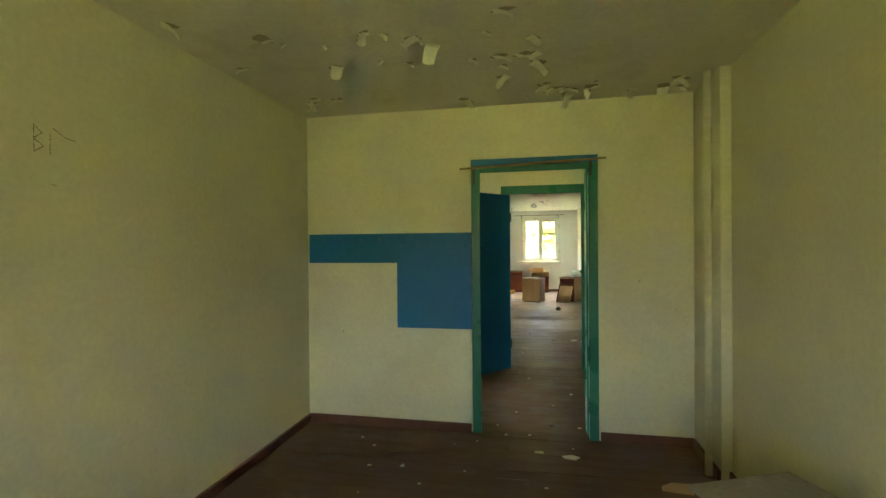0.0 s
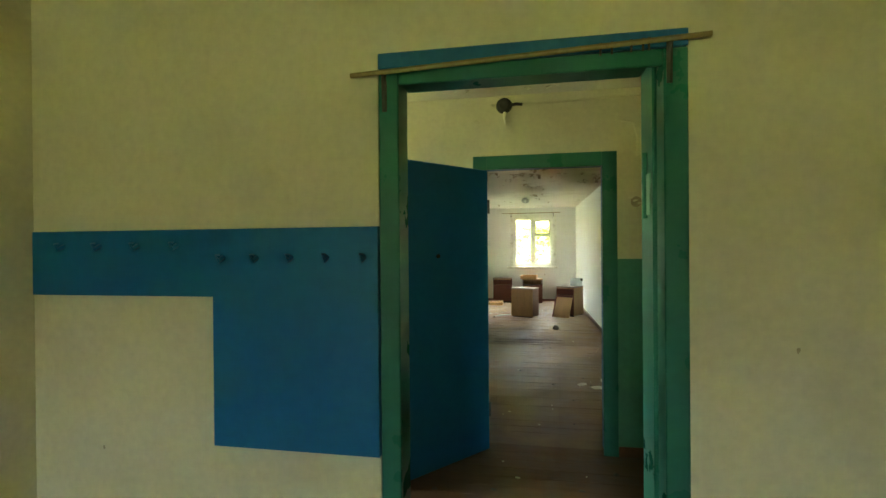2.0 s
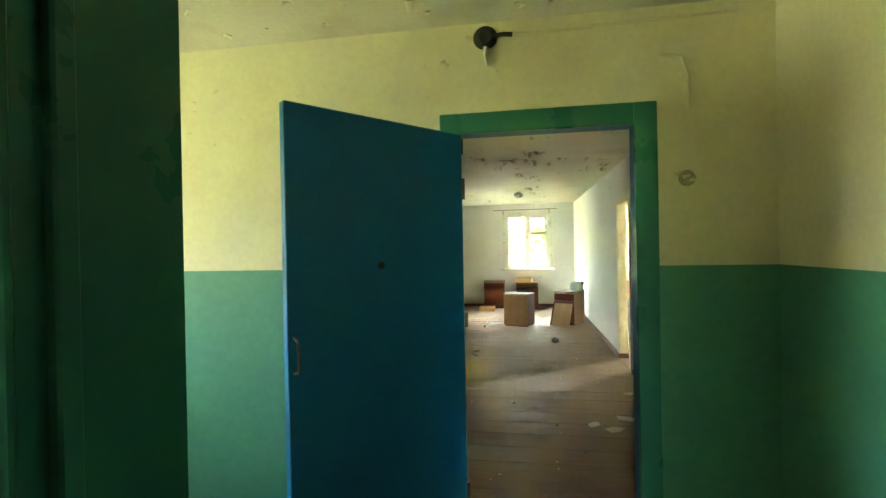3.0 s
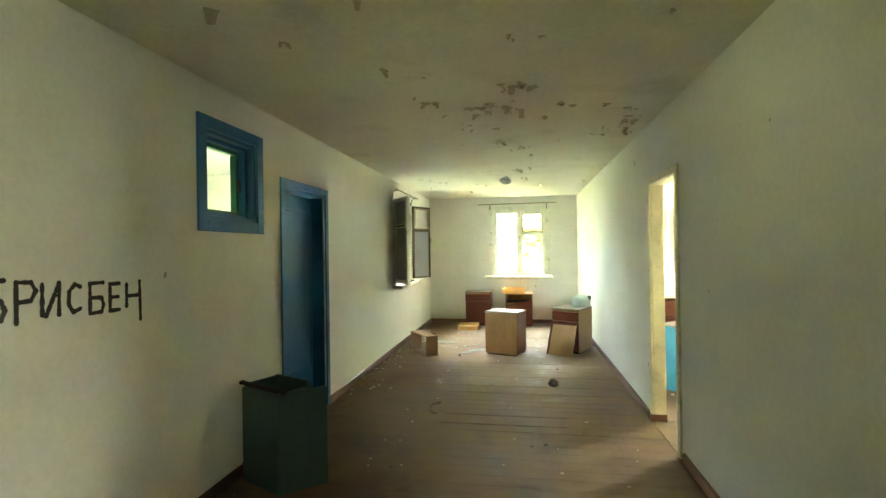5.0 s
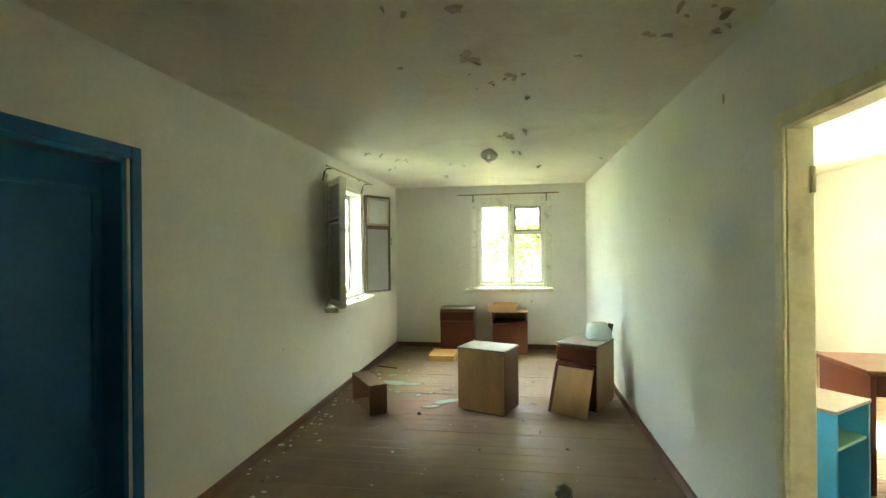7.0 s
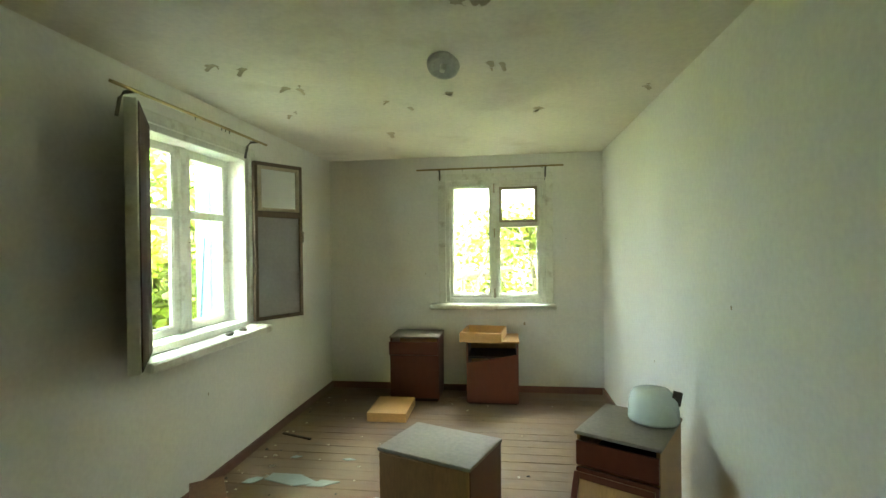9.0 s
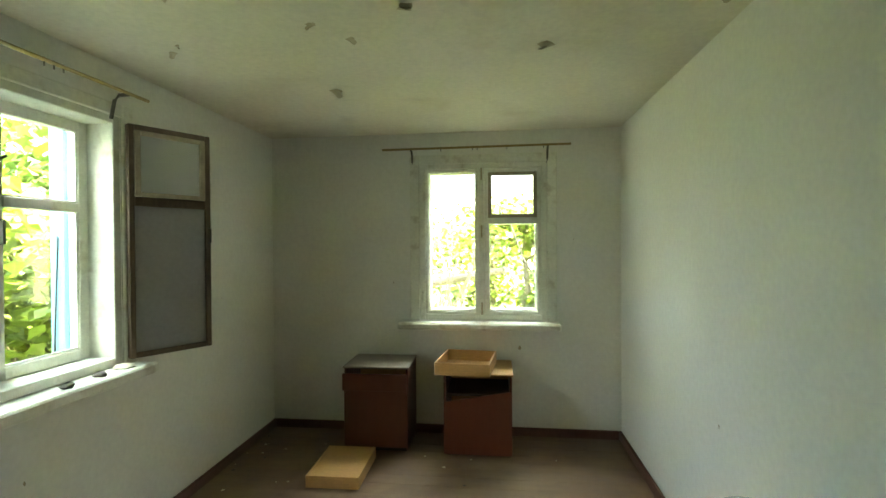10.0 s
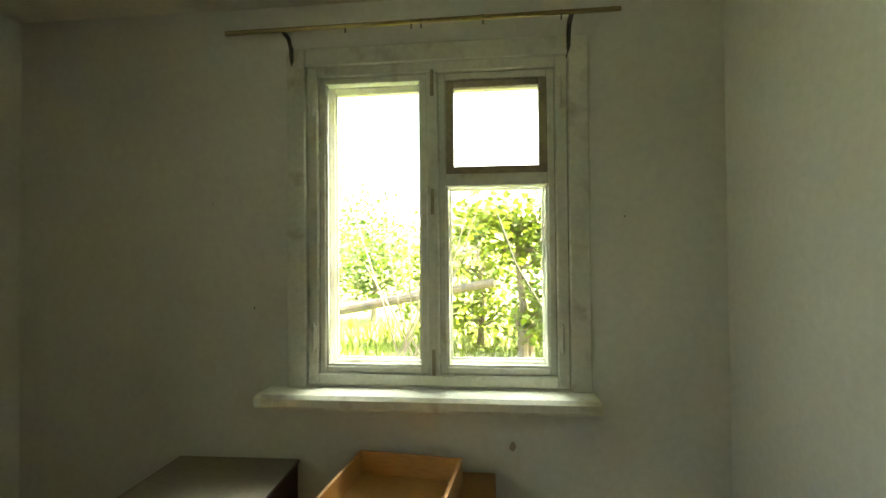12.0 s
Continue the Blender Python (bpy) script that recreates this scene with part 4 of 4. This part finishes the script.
for yy, x0, x1 in ((9.79, -0.33, 0.72), (9.58, -0.34, 0.70)):
    tagged(part("floor_seam", boxes(((x0, yy, 0.006), (x1, yy + 0.010, 0.0105)), bevel=0.001), M["gap"], m=pose(0, 0, 0, 0, 0, 0)), "dark filled seam between floor boards", "seam", kind="structure")
tagged(part("bent_wire", tube([(-0.50 + 0.12 * (1 - math.cos(a)), 9.93 + 0.16 * math.sin(a), 0.012) for a in [k * 0.25 - 1.3 for k in range(11)]], 0.007, 6), M["iron"]), "bent dark rubber strip on the floor", "strip")


def shard(x, y, s, ang, mat, label, cat, asp=2.0, group="glass shards"):
    n = random.randint(4, 6)
    rim = [(s * asp * 0.5 * math.cos(a) * random.uniform(0.6, 1.1), s * 0.5 * math.sin(a) * random.uniform(0.6, 1.1)) for a in (2 * math.pi * k / n + random.uniform(-0.2, 0.2) for k in range(n))]
    bm = bmesh.new()
    lo = [bm.verts.new((p[0], p[1], 0)) for p in rim]
    hi = [bm.verts.new((p[0], p[1], 0.004)) for p in rim]
    bm.faces.new(lo[::-1]), bm.faces.new(hi)
    for k in range(n):
        bm.faces.new((lo[k], lo[(k + 1) % n], hi[(k + 1) % n], hi[k]))
    return tagged(part("glass_shard" if cat == "glass" else cat, bm, M[mat], m=pose(x, y, 0.009, 0, 0, ang)), label, cat, group)


M["shardglass"] = surface("broken_dusty_glass", (0.42, 0.50, 0.47), 0.12, 0.1, 6, 40, 0.05, 0.001)
for x, y, s, a, asp in ((-0.98, 13.03, 0.17, -10, 2.8), (-0.75, 13.0, 0.12, 20, 2.0), (-1.22, 13.0, 0.08, 40, 2.0), (-0.30, 12.45, 0.15, 35, 2.4), (-0.42, 12.28, 0.09, 10, 2.2), (-0.62, 12.62, 0.05, 70, 2.0), (-0.50, 12.72, 0.05, 80, 2.2), (-0.36, 12.85, 0.05, 20, 2.0), (-0.86, 12.7, 0.04, 0, 2), (-0.7, 13.35, 0.04, 0, 3), (-1.1, 13.35, 0.05, 15, 2), (0.55, 12.5, 0.04, 30, 2)):
    shard(x, y, s, a, "shardglass", "dusty broken window glass shard on floor", "glass", asp)

# debris too small to count
def litter(name, n, x0, x1, y0, y1, smin, smax, mat, label, edge=0.0):
    bm = bmesh.new()
    for _ in range(n):
        x = random.uniform(x0, x1) if random.random() > edge else x0 + abs(random.gauss(0, 0.12))
        x = min(max(x, x0), x1)
        y, s = random.uniform(y0, y1), random.uniform(smin, smax)
        a, q = random.uniform(0, 6.3), random.randint(4, 6)
        lo = [bm.verts.new((x + s * math.cos(a + 6.283 * k / q) * random.uniform(0.6, 1.2), y + s * math.sin(a + 6.283 * k / q) * random.uniform(0.5, 1.1), 0.009)) for k in range(q)]
        t_ = bm.verts.new((x + s * 0.2, y, 0.010 + s * random.uniform(0.15, 0.7)))
        for k in range(q):
            bm.faces.new((lo[k], lo[(k + 1) % q], t_))
    bmesh.ops.recalc_face_normals(bm, faces=bm.faces)
    return tagged(part(name, bm, M[mat]), label, "litter", kind="stuff")


litter("plaster_crumbs", 170, DX0 + 0.05, DX1 - 0.05, 6.2, 14.9, 0.004, 0.016, "chip", "fallen plaster crumbs scattered on floor", 0.35)
litter("dark_crumbs", 110, DX0 + 0.05, DX1 - 0.05, 6.2, 14.9, 0.004, 0.02, "rubble", "dark dirt crumbs scattered on floor", 0.4)
litter("plaster_crumbs", 40, DX0 + 0.03, -0.9, 10.2, 13.4, 0.008, 0.028, "chip", "plaster pieces along the skirting board", 0.7)
litter("plaster_crumbs", 45, AX0 + 0.1, AX1 - 0.1, 1.2, 5.6, 0.006, 0.022, "chip", "fallen plaster crumbs scattered on floor")
litter("dark_crumbs", 45, AX0 + 0.1, AX1 - 0.1, 1.2, 5.6, 0.006, 0.03, "rubble", "dark dirt crumbs scattered on floor")
litter("plaster_crumbs", 60, DX1 + 0.2, 3.2, 9.2, 12.0, 0.008, 0.05, "chip", "fallen plaster and paper scraps on floor")
for x, y, s, a in ((0.45, 3.45, 0.09, 10), (0.70, 2.95, 0.06, 30), (1.05, 3.15, 0.2, -8), (0.25, 3.5, 0.05, 0), (0.9, 7.35, 0.12, 20), (1.05, 7.6, 0.15, -10), (0.75, 7.45, 0.10, 50), (1.2, 8.3, 0.08, 15)):
    shard(x, y, s, a, "chip" if x < 1.04 or y > 4 else "ply", "flat fallen piece of limewash on the floor", "flake", 1.7, "fallen flakes")


# ceiling flakes: curled scales that hang off, over bare scars
def flakes(name, parent, spots, z, mat, smin, smax, hang):
    bm, sc = bmesh.new(), bmesh.new()
    for x, y in spots:
        s, a = random.uniform(smin, smax), random.uniform(0, 6.3)
        w = s * random.uniform(0.5, 1.0)
        u, v = Vector((math.cos(a), math.sin(a), 0)), Vector((-math.sin(a), math.cos(a), 0))
        rows = []
        curl = random.uniform(0.3, 1.0) * hang
        for i in range(5):
            f = i / 4
            drop = curl * s * f * f
            ww = w * (1 - 0.5 * f * random.uniform(0.2, 1))
            p = Vector((x, y, z - 0.003 - drop)) + u * (s * (f - 0.12 * curl * f * f))
            rows.append([bm.verts.new(p + v * ww * (-0.5)), bm.verts.new(p + Vector((0, 0, -0.006 * f)) + v * ww * 0.06), bm.verts.new(p + v * ww * 0.5)])
        for r0, r1 in zip(rows, rows[1:]):
            for k in range(2):
                bm.faces.new((r0[k], r0[k + 1], r1[k + 1], r1[k]))
        n = 9
        c0 = Vector((x, y, z - 0.0015)) + u * s * 0.45
        sc.faces.new([sc.verts.new(c0 + (u * math.cos(q) * s * 0.6 + v * math.sin(q) * w * 0.55) * random.uniform(0.6, 1.15)) for q in (-2 * math.pi * k / n for k in range(n))])
    part(name, bm, M[mat], parent, "curled flakes of limewash")
    part("bare_scars", sc, M["scar"], parent, "bare brown scars where limewash fell")


def around(spec):
    out = []
    for x, y, n, r in spec:
        out += [(x + random.gauss(0, r), y + random.gauss(0, r)) for _ in range(n)]
    return out


ca, cd = bpy.data.objects["ceiling_a"], bpy.data.objects["ceiling_d"]
sp = around([(0.46, 3.53, 18, 0.09), (-0.1, 2.8, 9, 0.16), (-0.4, 2.45, 8, 0.16), (-1.38, 3.39, 2, 0.03), (-1.2, 3.36, 2, 0.04), (-0.24, 3.62, 2, 0.02), (-0.9, 2.7, 3, 0.2), (-1.2, 2.4, 3, 0.2), (-1.4, 3.5, 2, 0.08), (1.0, 2.2, 7, 0.15), (1.1, 3.5, 6, 0.12), (0.6, 1.6, 4, 0.2), (-1.3, 1.6, 4, 0.15), (0.1, 3.2, 3, 0.2), (0.0, 1.2, 8, 0.7)])
flakes("limewash_flakes", ca, [(min(max(x, AX0 + 0.12), AX1 - 0.15), min(y, 3.66)) for x, y in sp], H, "flake", 0.03, 0.11, 0.7)
sp = around([(0.19, 9.12, 14, 0.08), (0.34, 8.65, 6, 0.06), (-0.35, 8.82, 4, 0.06), (-0.76, 7.79, 2, 0.04), (0.4, 7.97, 3, 0.05), (1.2, 9.75, 6, 0.10), (0.3, 10.48, 12, 0.22), (-0.1, 9.6, 6, 0.2), (1.15, 10.07, 7, 0.12), (0.8, 9.3, 6, 0.2), (0.42, 11.73, 5, 0.06), (0.27, 11.88, 3, 0.03), (-0.79, 12.72, 3, 0.06), (-1.05, 13.28, 2, 0.04), (-0.95, 12.45, 3, 0.12), (1.3, 13.05, 4, 0.03), (0.4, 12.55, 3, 0.05), (-0.7, 7.4, 3, 0.3), (0.9, 7.2, 5, 0.3), (0.0, 13.2, 5, 0.5), (0.2, 7.0, 8, 0.7)])
flakes("limewash_flakes", cd, [(min(max(x, DX0 + 0.12), DX1 - 0.12), y) for x, y in sp], H, "dullflake", 0.02, 0.075, 0.5)
flakes("large_flakes", cd, around([(0.19, 9.12, 5, 0.06), (0.34, 8.65, 2, 0.04), (1.2, 9.62, 2, 0.04), (1.22, 9.9, 1, 0.03)]), H, "dullflake", 0.05, 0.09, 0.7)
cb_ = bpy.data.objects["ceiling_b"]
flakes("limewash_flakes", cb_, [(x, min(y, 5.6)) for x, y in around([(0.2, 5.4, 6, 0.25), (-0.9, 5.4, 6, 0.3), (0.8, 5.2, 4, 0.2)])], HB, "flake", 0.02, 0.05, 0.5)


def wall_scales(name, spots, y, label):
    bm = bmesh.new()
    for x, z in spots:
        s = random.uniform(0.008, 0.026)
        a = random.uniform(2.5, 5.5)
        u = Vector((math.cos(a), 0, math.sin(a)))
        v = Vector((-u.z, 0, u.x))
        q = [Vector((x, y - 0.002, z)) + v * s * 0.4, Vector((x, y - 0.002, z)) - v * s * 0.4, Vector((x, y - 0.006, z)) + u * s - v * s * 0.2 + Vector((0, -s * 0.35, 0)), Vector((x, y - 0.006, z)) + u * s + v * s * 0.3 + Vector((0, -s * 0.3, 0))]
        bm.faces.new([bm.verts.new(p) for p in q])
    tagged(part(name, bm, M["plaster"]), label, "paint flakes", kind="stuff")


wall_scales("wall_paint_scales", [(random.uniform(-1.85, -0.3), random.uniform(1.9, 2.5)) for _ in range(24)] + [(-1.83 + random.gauss(0, 0.05), random.uniform(1.5, 2.45)) for _ in range(12)] + [(random.uniform(-0.3, 1.2), random.uniform(2.2, 2.5)) for _ in range(10)], BY1, "lifting scales of cream paint on wall")


def marks(name, axis, at, sign, spots, label):
    bm = bmesh.new()
    for a, z, s in spots:
        n = 7
        t0 = random.uniform(0, 3)
        ring = []
        for k in range(n):
            q = 2 * math.pi * k / n * sign
            da, dz = s * math.cos(q) * random.uniform(0.3, 0.8), s * math.sin(q) * random.uniform(0.6, 1.2)
            ring.append(bm.verts.new((a + da, at, z + dz) if axis == "x" else (at, a + da, z + dz)))
        bm.faces.new(ring)
    tagged(part(name, bm, M["scar"]), label, "wall marks", kind="stuff")


marks("wall_nicks", "y", DX1 - 0.0025, 1, [(9.95, 0.45, 0.022), (10.35, 2.25, 0.03), (12.3, 1.25, 0.016), (12.0, 0.5, 0.012), (11.2, 1.7, 0.01), (13.4, 0.75, 0.012), (8.6, 1.2, 0.015), (7.9, 2.0, 0.010)], "nicks in the limewashed wall")
marks("wall_nicks", "y", DX0 + 0.0025, -1, [(11.4, 0.72, 0.012), (12.9, 0.6, 0.010), (11.0, 0.4, 0.006), (7.85, 1.35, 0.02), (14.3, 1.2, 0.006)], "nicks in the limewashed wall")
marks("wall_nicks", "x", AY1 - 0.0025, -1, [(0.95, 1.17, 0.010), (1.19, 0.97, 0.006), (1.26, 0.87, 0.006), (1.25, 0.92, 0.005), (-1.3, 0.75, 0.008)], "nicks in the cream wall")
marks("wall_nicks", "x", DY1 - 0.0025, -1, [(-0.42, 1.25, 0.008), (0.62, 0.72, 0.02), (1.05, 1.6, 0.006), (-0.6, 1.68, 0.006)], "nicks in the white wall")

# ---------------- side room ----------------
bc = thing("blue_cabinet", pose(2.0, 10.51, 0, 0, 0, 38), "sky-blue painted open shelf cabinet, dusty top", "cabinet")
for nm, lo, hi, mt in (("side", (0, 0, 0), (0.018, 0.42, 0.65), "skyblue"), ("side", (0.382, 0, 0), (0.40, 0.42, 0.65), "skyblue"), ("back", (0.018, 0.41, 0.0), (0.382, 0.42, 0.65), "skyblue"), ("bottom", (0.018, 0, 0.07), (0.382, 0.41, 0.09), "skyblue"), ("shelf", (0.018, 0.01, 0.45), (0.382, 0.41, 0.468), "mint"), ("top", (-0.005, -0.005, 0.651), (0.405, 0.425, 0.67), "top"), ("plinth", (0.018, 0.01, 0.0), (0.382, 0.025, 0.07), "skyblue")):
    part(nm, boxes((lo, hi), bevel=0.002), M[mt], bc)
cabinet(pose(1.93, 11.62, 0, 0, 0, 0), 0.22, 0.40, 0.86, "orange-brown veneered cabinet in side room", side="veneer", group="")
dk = thing("desk", pose(2.47, 11.0, 0), "dark red-brown desk in the side room", "desk")
part("tabletop", boxes(((0, 0, 0.735), (1.0, 0.55, 0.765)), bevel=0.004), M["veneer"], dk)
for x in (0.03, 0.94):
    part("side_panel", boxes(((x, 0.03, 0), (x + 0.03, 0.52, 0.734)), bevel=0.003), M["veneer"], dk)
part("drawer_front", boxes(((0.061, 0.035, 0.6), (0.4, 0.055, 0.734)), bevel=0.003), M["veneer"], dk)

# ---------------- outdoors ----------------
gr = bmesh.new()
bmesh.ops.create_grid(gr, x_segments=8, y_segments=8, size=2500)
tagged(part("ground", gr, M["grass"], m=pose(0, 0, -0.6)), "sunlit grass ground around the house", "ground", kind="structure")


def tree(x, y, h, r, n, mat, leaf_s, label, low=0.25, lean=0.0, seed=1):
    rnd = random.Random(seed)
    tr = thing("tree", pose(x, y, -0.6), label, "tree", "garden trees")
    part("trunk", tube([(0, 0, 0), (0.05 + lean * 0.3, 0.05, h * 0.3), (-0.05 + lean * 0.7, 0, h * 0.6), (lean, 0.05, h * 0.9)], 0.05 + h * 0.012, 8, 0.03), M["bark"], tr)
    bm, lb = bmesh.new(), bmesh.new()
    for i in range(14):
        z0 = h * rnd.uniform(low, 0.8)
        a = rnd.uniform(0, 6.28)
        L_ = r * rnd.uniform(0.6, 1.05)
        p0 = Vector((lean * z0 / h, 0, z0))
        p1 = p0 + Vector((math.cos(a) * L_ * 0.5, math.sin(a) * L_ * 0.5, L_ * 0.25))
        p2 = p0 + Vector((math.cos(a) * L_, math.sin(a) * L_, L_ * rnd.uniform(0.1, 0.6)))
        tb = tube([p0, p1, p2], 0.03, 5, 0.008)
        me = bpy.data.meshes.new("limb")
        tb.to_mesh(me)
        tb.free()
        lb.from_mesh(me)
        bpy.data.meshes.remove(me)
        for _ in range(n // 14):
            f = rnd.uniform(0.15, 1.1)
            q = p0.lerp(p1, f * 2) if f < 0.5 else p1.lerp(p2, f * 2 - 1)
            q = q + Vector((rnd.gauss(0, 0.32), rnd.gauss(0, 0.32), rnd.gauss(0, 0.30))) * (r / 1.8)
            s = leaf_s * rnd.uniform(0.6, 1.3)
            e = Euler((rnd.uniform(-0.9, 0.9), rnd.uniform(-0.9, 0.9), rnd.uniform(0, 6.28))).to_matrix()
            bm.faces.new([bm.verts.new(q + e @ Vector(c_) * s) for c_ in ((-0.5, 0, 0), (-0.1, 0.38, 0.05), (0.55, 0, -0.05), (-0.1, -0.38, 0.05))])
    part("limbs", lb, M["bark"], tr)
    part("crown", bm, M[mat], tr)


tree(-4.4, 15.6, 2.9, 1.7, 4500, "leaf_b", 0.16, "maple tree with broad bright green leaves", 0.1, seed=3)
tree(-6.5, 13.6, 3.0, 1.9, 4200, "leaf", 0.17, "leafy green garden tree", 0.1, seed=4)
tree(-7.5, 18.5, 4.2, 2.8, 6000, "leaf", 0.18, "leafy green garden tree", 0.1, seed=5)
tree(-9.5, 22.0, 5.5, 3.4, 3600, "leaf_b", 0.22, "leafy green garden tree", 0.1, seed=6)
tree(-11.5, 15.5, 4.6, 3.4, 3600, "leaf", 0.22, "leafy green garden tree", 0.1, seed=7)
tree(1.05, 21.2, 3.3, 1.4, 3000, "leaf_b", 0.15, "young maple with bright leaves by the fence", 0.15, seed=8)
tree(-3.2, 28.0, 3.4, 2.2, 2600, "leaf", 0.16, "bushy green tree across the garden", 0.1, seed=9)
tree(4.5, 30.0, 5.0, 2.6, 2200, "leaf", 0.2, "leafy green garden tree", 0.15, seed=10)
tree(-6.0, 36.0, 5.5, 3.0, 1800, "leaf", 0.25, "leafy green garden tree", 0.1, seed=11)
tree(-5.4, 17.8, 3.8, 2.1, 4500, "leaf", 0.15, "leafy green garden tree", 0.1, seed=31)
tree(0.3, 24.0, 3.2, 1.7, 2600, "leaf_b", 0.17, "leafy young maple in the garden", 0.1, seed=21)
tree(2.6, 23.0, 4.0, 1.8, 2600, "leaf", 0.17, "leafy young maple in the garden", 0.1, seed=22)
rg = random.Random(9)
gb = bmesh.new()
for _ in range(9000):
    if rg.random() < 0.5:
        x, y = rg.uniform(-4.5, 4), rg.uniform(17, 27)
    else:
        x, y = rg.uniform(-9, -3.2), rg.uniform(12, 20)
    h_, a = rg.uniform(0.15, 0.5), rg.uniform(0, 6.28)
    w_ = Vector((math.cos(a), math.sin(a), 0)) * 0.02
    q = Vector((x, y, -0.6))
    bend = Vector((rg.gauss(0, 0.12), rg.gauss(0, 0.12), h_))
    gb.faces.new([gb.verts.new(p) for p in (q - w_, q + w_, q + bend)])
tagged(part("tall_grass", gb, M["leaf_b"]), "tall unmown yellow-green grass in the garden", "grass", kind="stuff")
tagged(part("fallen_trunk", tube([(-3.0, 21.5, 0.35), (-1.0, 21.0, 0.75), (0.6, 20.6, 1.05)], 0.09, 9, 0.07), M["bark"]), "bare leaning tree trunk in the garden", "trunk")
tagged(part("stump", tube([(1.15, 21.8, -0.6), (1.15, 21.8, 0.1), (1.0, 21.8, 0.55)], 0.17, 10, 0.12), M["bark"]), "cut tree stump in the grass", "stump")
tagged(part("garden_cable", tube([(0.62, 19.0, 2.0), (0.85, 19.0, 1.35), (1.15, 19.0, 0.85), (1.5, 19.0, 0.5)], 0.014, 6), M["black"]), "dark sagging cable tied to a post", "cable")
tagged(part("fence_post", tube([(1.5, 19.0, -0.6), (1.5, 19.0, 0.5)], 0.035, 8), M["base"]), "rusty brown fence post", "post")
bt = thing("bare_bush", pose(-0.6, 20.0, -0.6), "bare thin twigs of a dead bush", "bush")
rt = random.Random(5)
for k in range(12):
    a = rt.uniform(-0.7, 0.7)
    part("twig", tube([(rt.uniform(-0.5, 0.5), 0, 0), (a * 0.6, 0.1, 1.2), (a * 1.5, 0.0, rt.uniform(1.8, 3.2))], 0.02, 5, 0.008), M["bark"], bt)

# ---------------- floor planks ----------------
def floor(name, x0, x1, y0, y1, width, label, mat="floor"):
    sub = tagged(part(name, boxes(((x0, y0, -0.15), (x1, y1, -0.012))), M["gap"]), label, "floor", kind="structure")
    n = round((y1 - y0) / width)
    w = (y1 - y0) / n
    me = to_mesh(boxes(((x0, 0.0005, -0.03), (x1, w - 0.0005, 0.008)), bevel=0.0012), "plank", M[mat])
    me2 = to_mesh(boxes(((x0, 0.0015, -0.03), (x1, w - 0.0005, 0.0072)), bevel=0.002), "plank", M[mat])
    for k in range(n):
        p = new("plank", me if random.random() < 0.6 else me2)
        p.parent = sub
        p.matrix_basis = pose(0, y0 + k * w, random.uniform(-0.001, 0.001), random.uniform(-0.06, 0.06), 0, 0)
    return sub


floor("floor_a", AX0, AX1 + 0.06, AY0, AY1 + 0.06, 0.125, "brown painted plank floor, scuffed and dusty", "floor_red")
floor("floor_b", BX0, BX1, AY1 + 0.06, BY1 + 0.07, 0.125, "brown painted plank floor, glossy and worn", "floor_red")
floor("floor_niche", BX0, -1.87, BY1 + 0.07, 6.85, 0.125, "brown painted plank floor of the niche")
floor("floor_d", DX0, DX1, BY1 + 0.07, DY1, 0.125, "brown painted plank floor, glossy and worn")
floor("floor_e", DX1, 4.47, 8.6, 15.3, 0.125, "brown plank floor of the side room")
floor("floor_w", -4.0, DX0, 7.0, 11.3, 0.125, "brown plank floor of the side room")
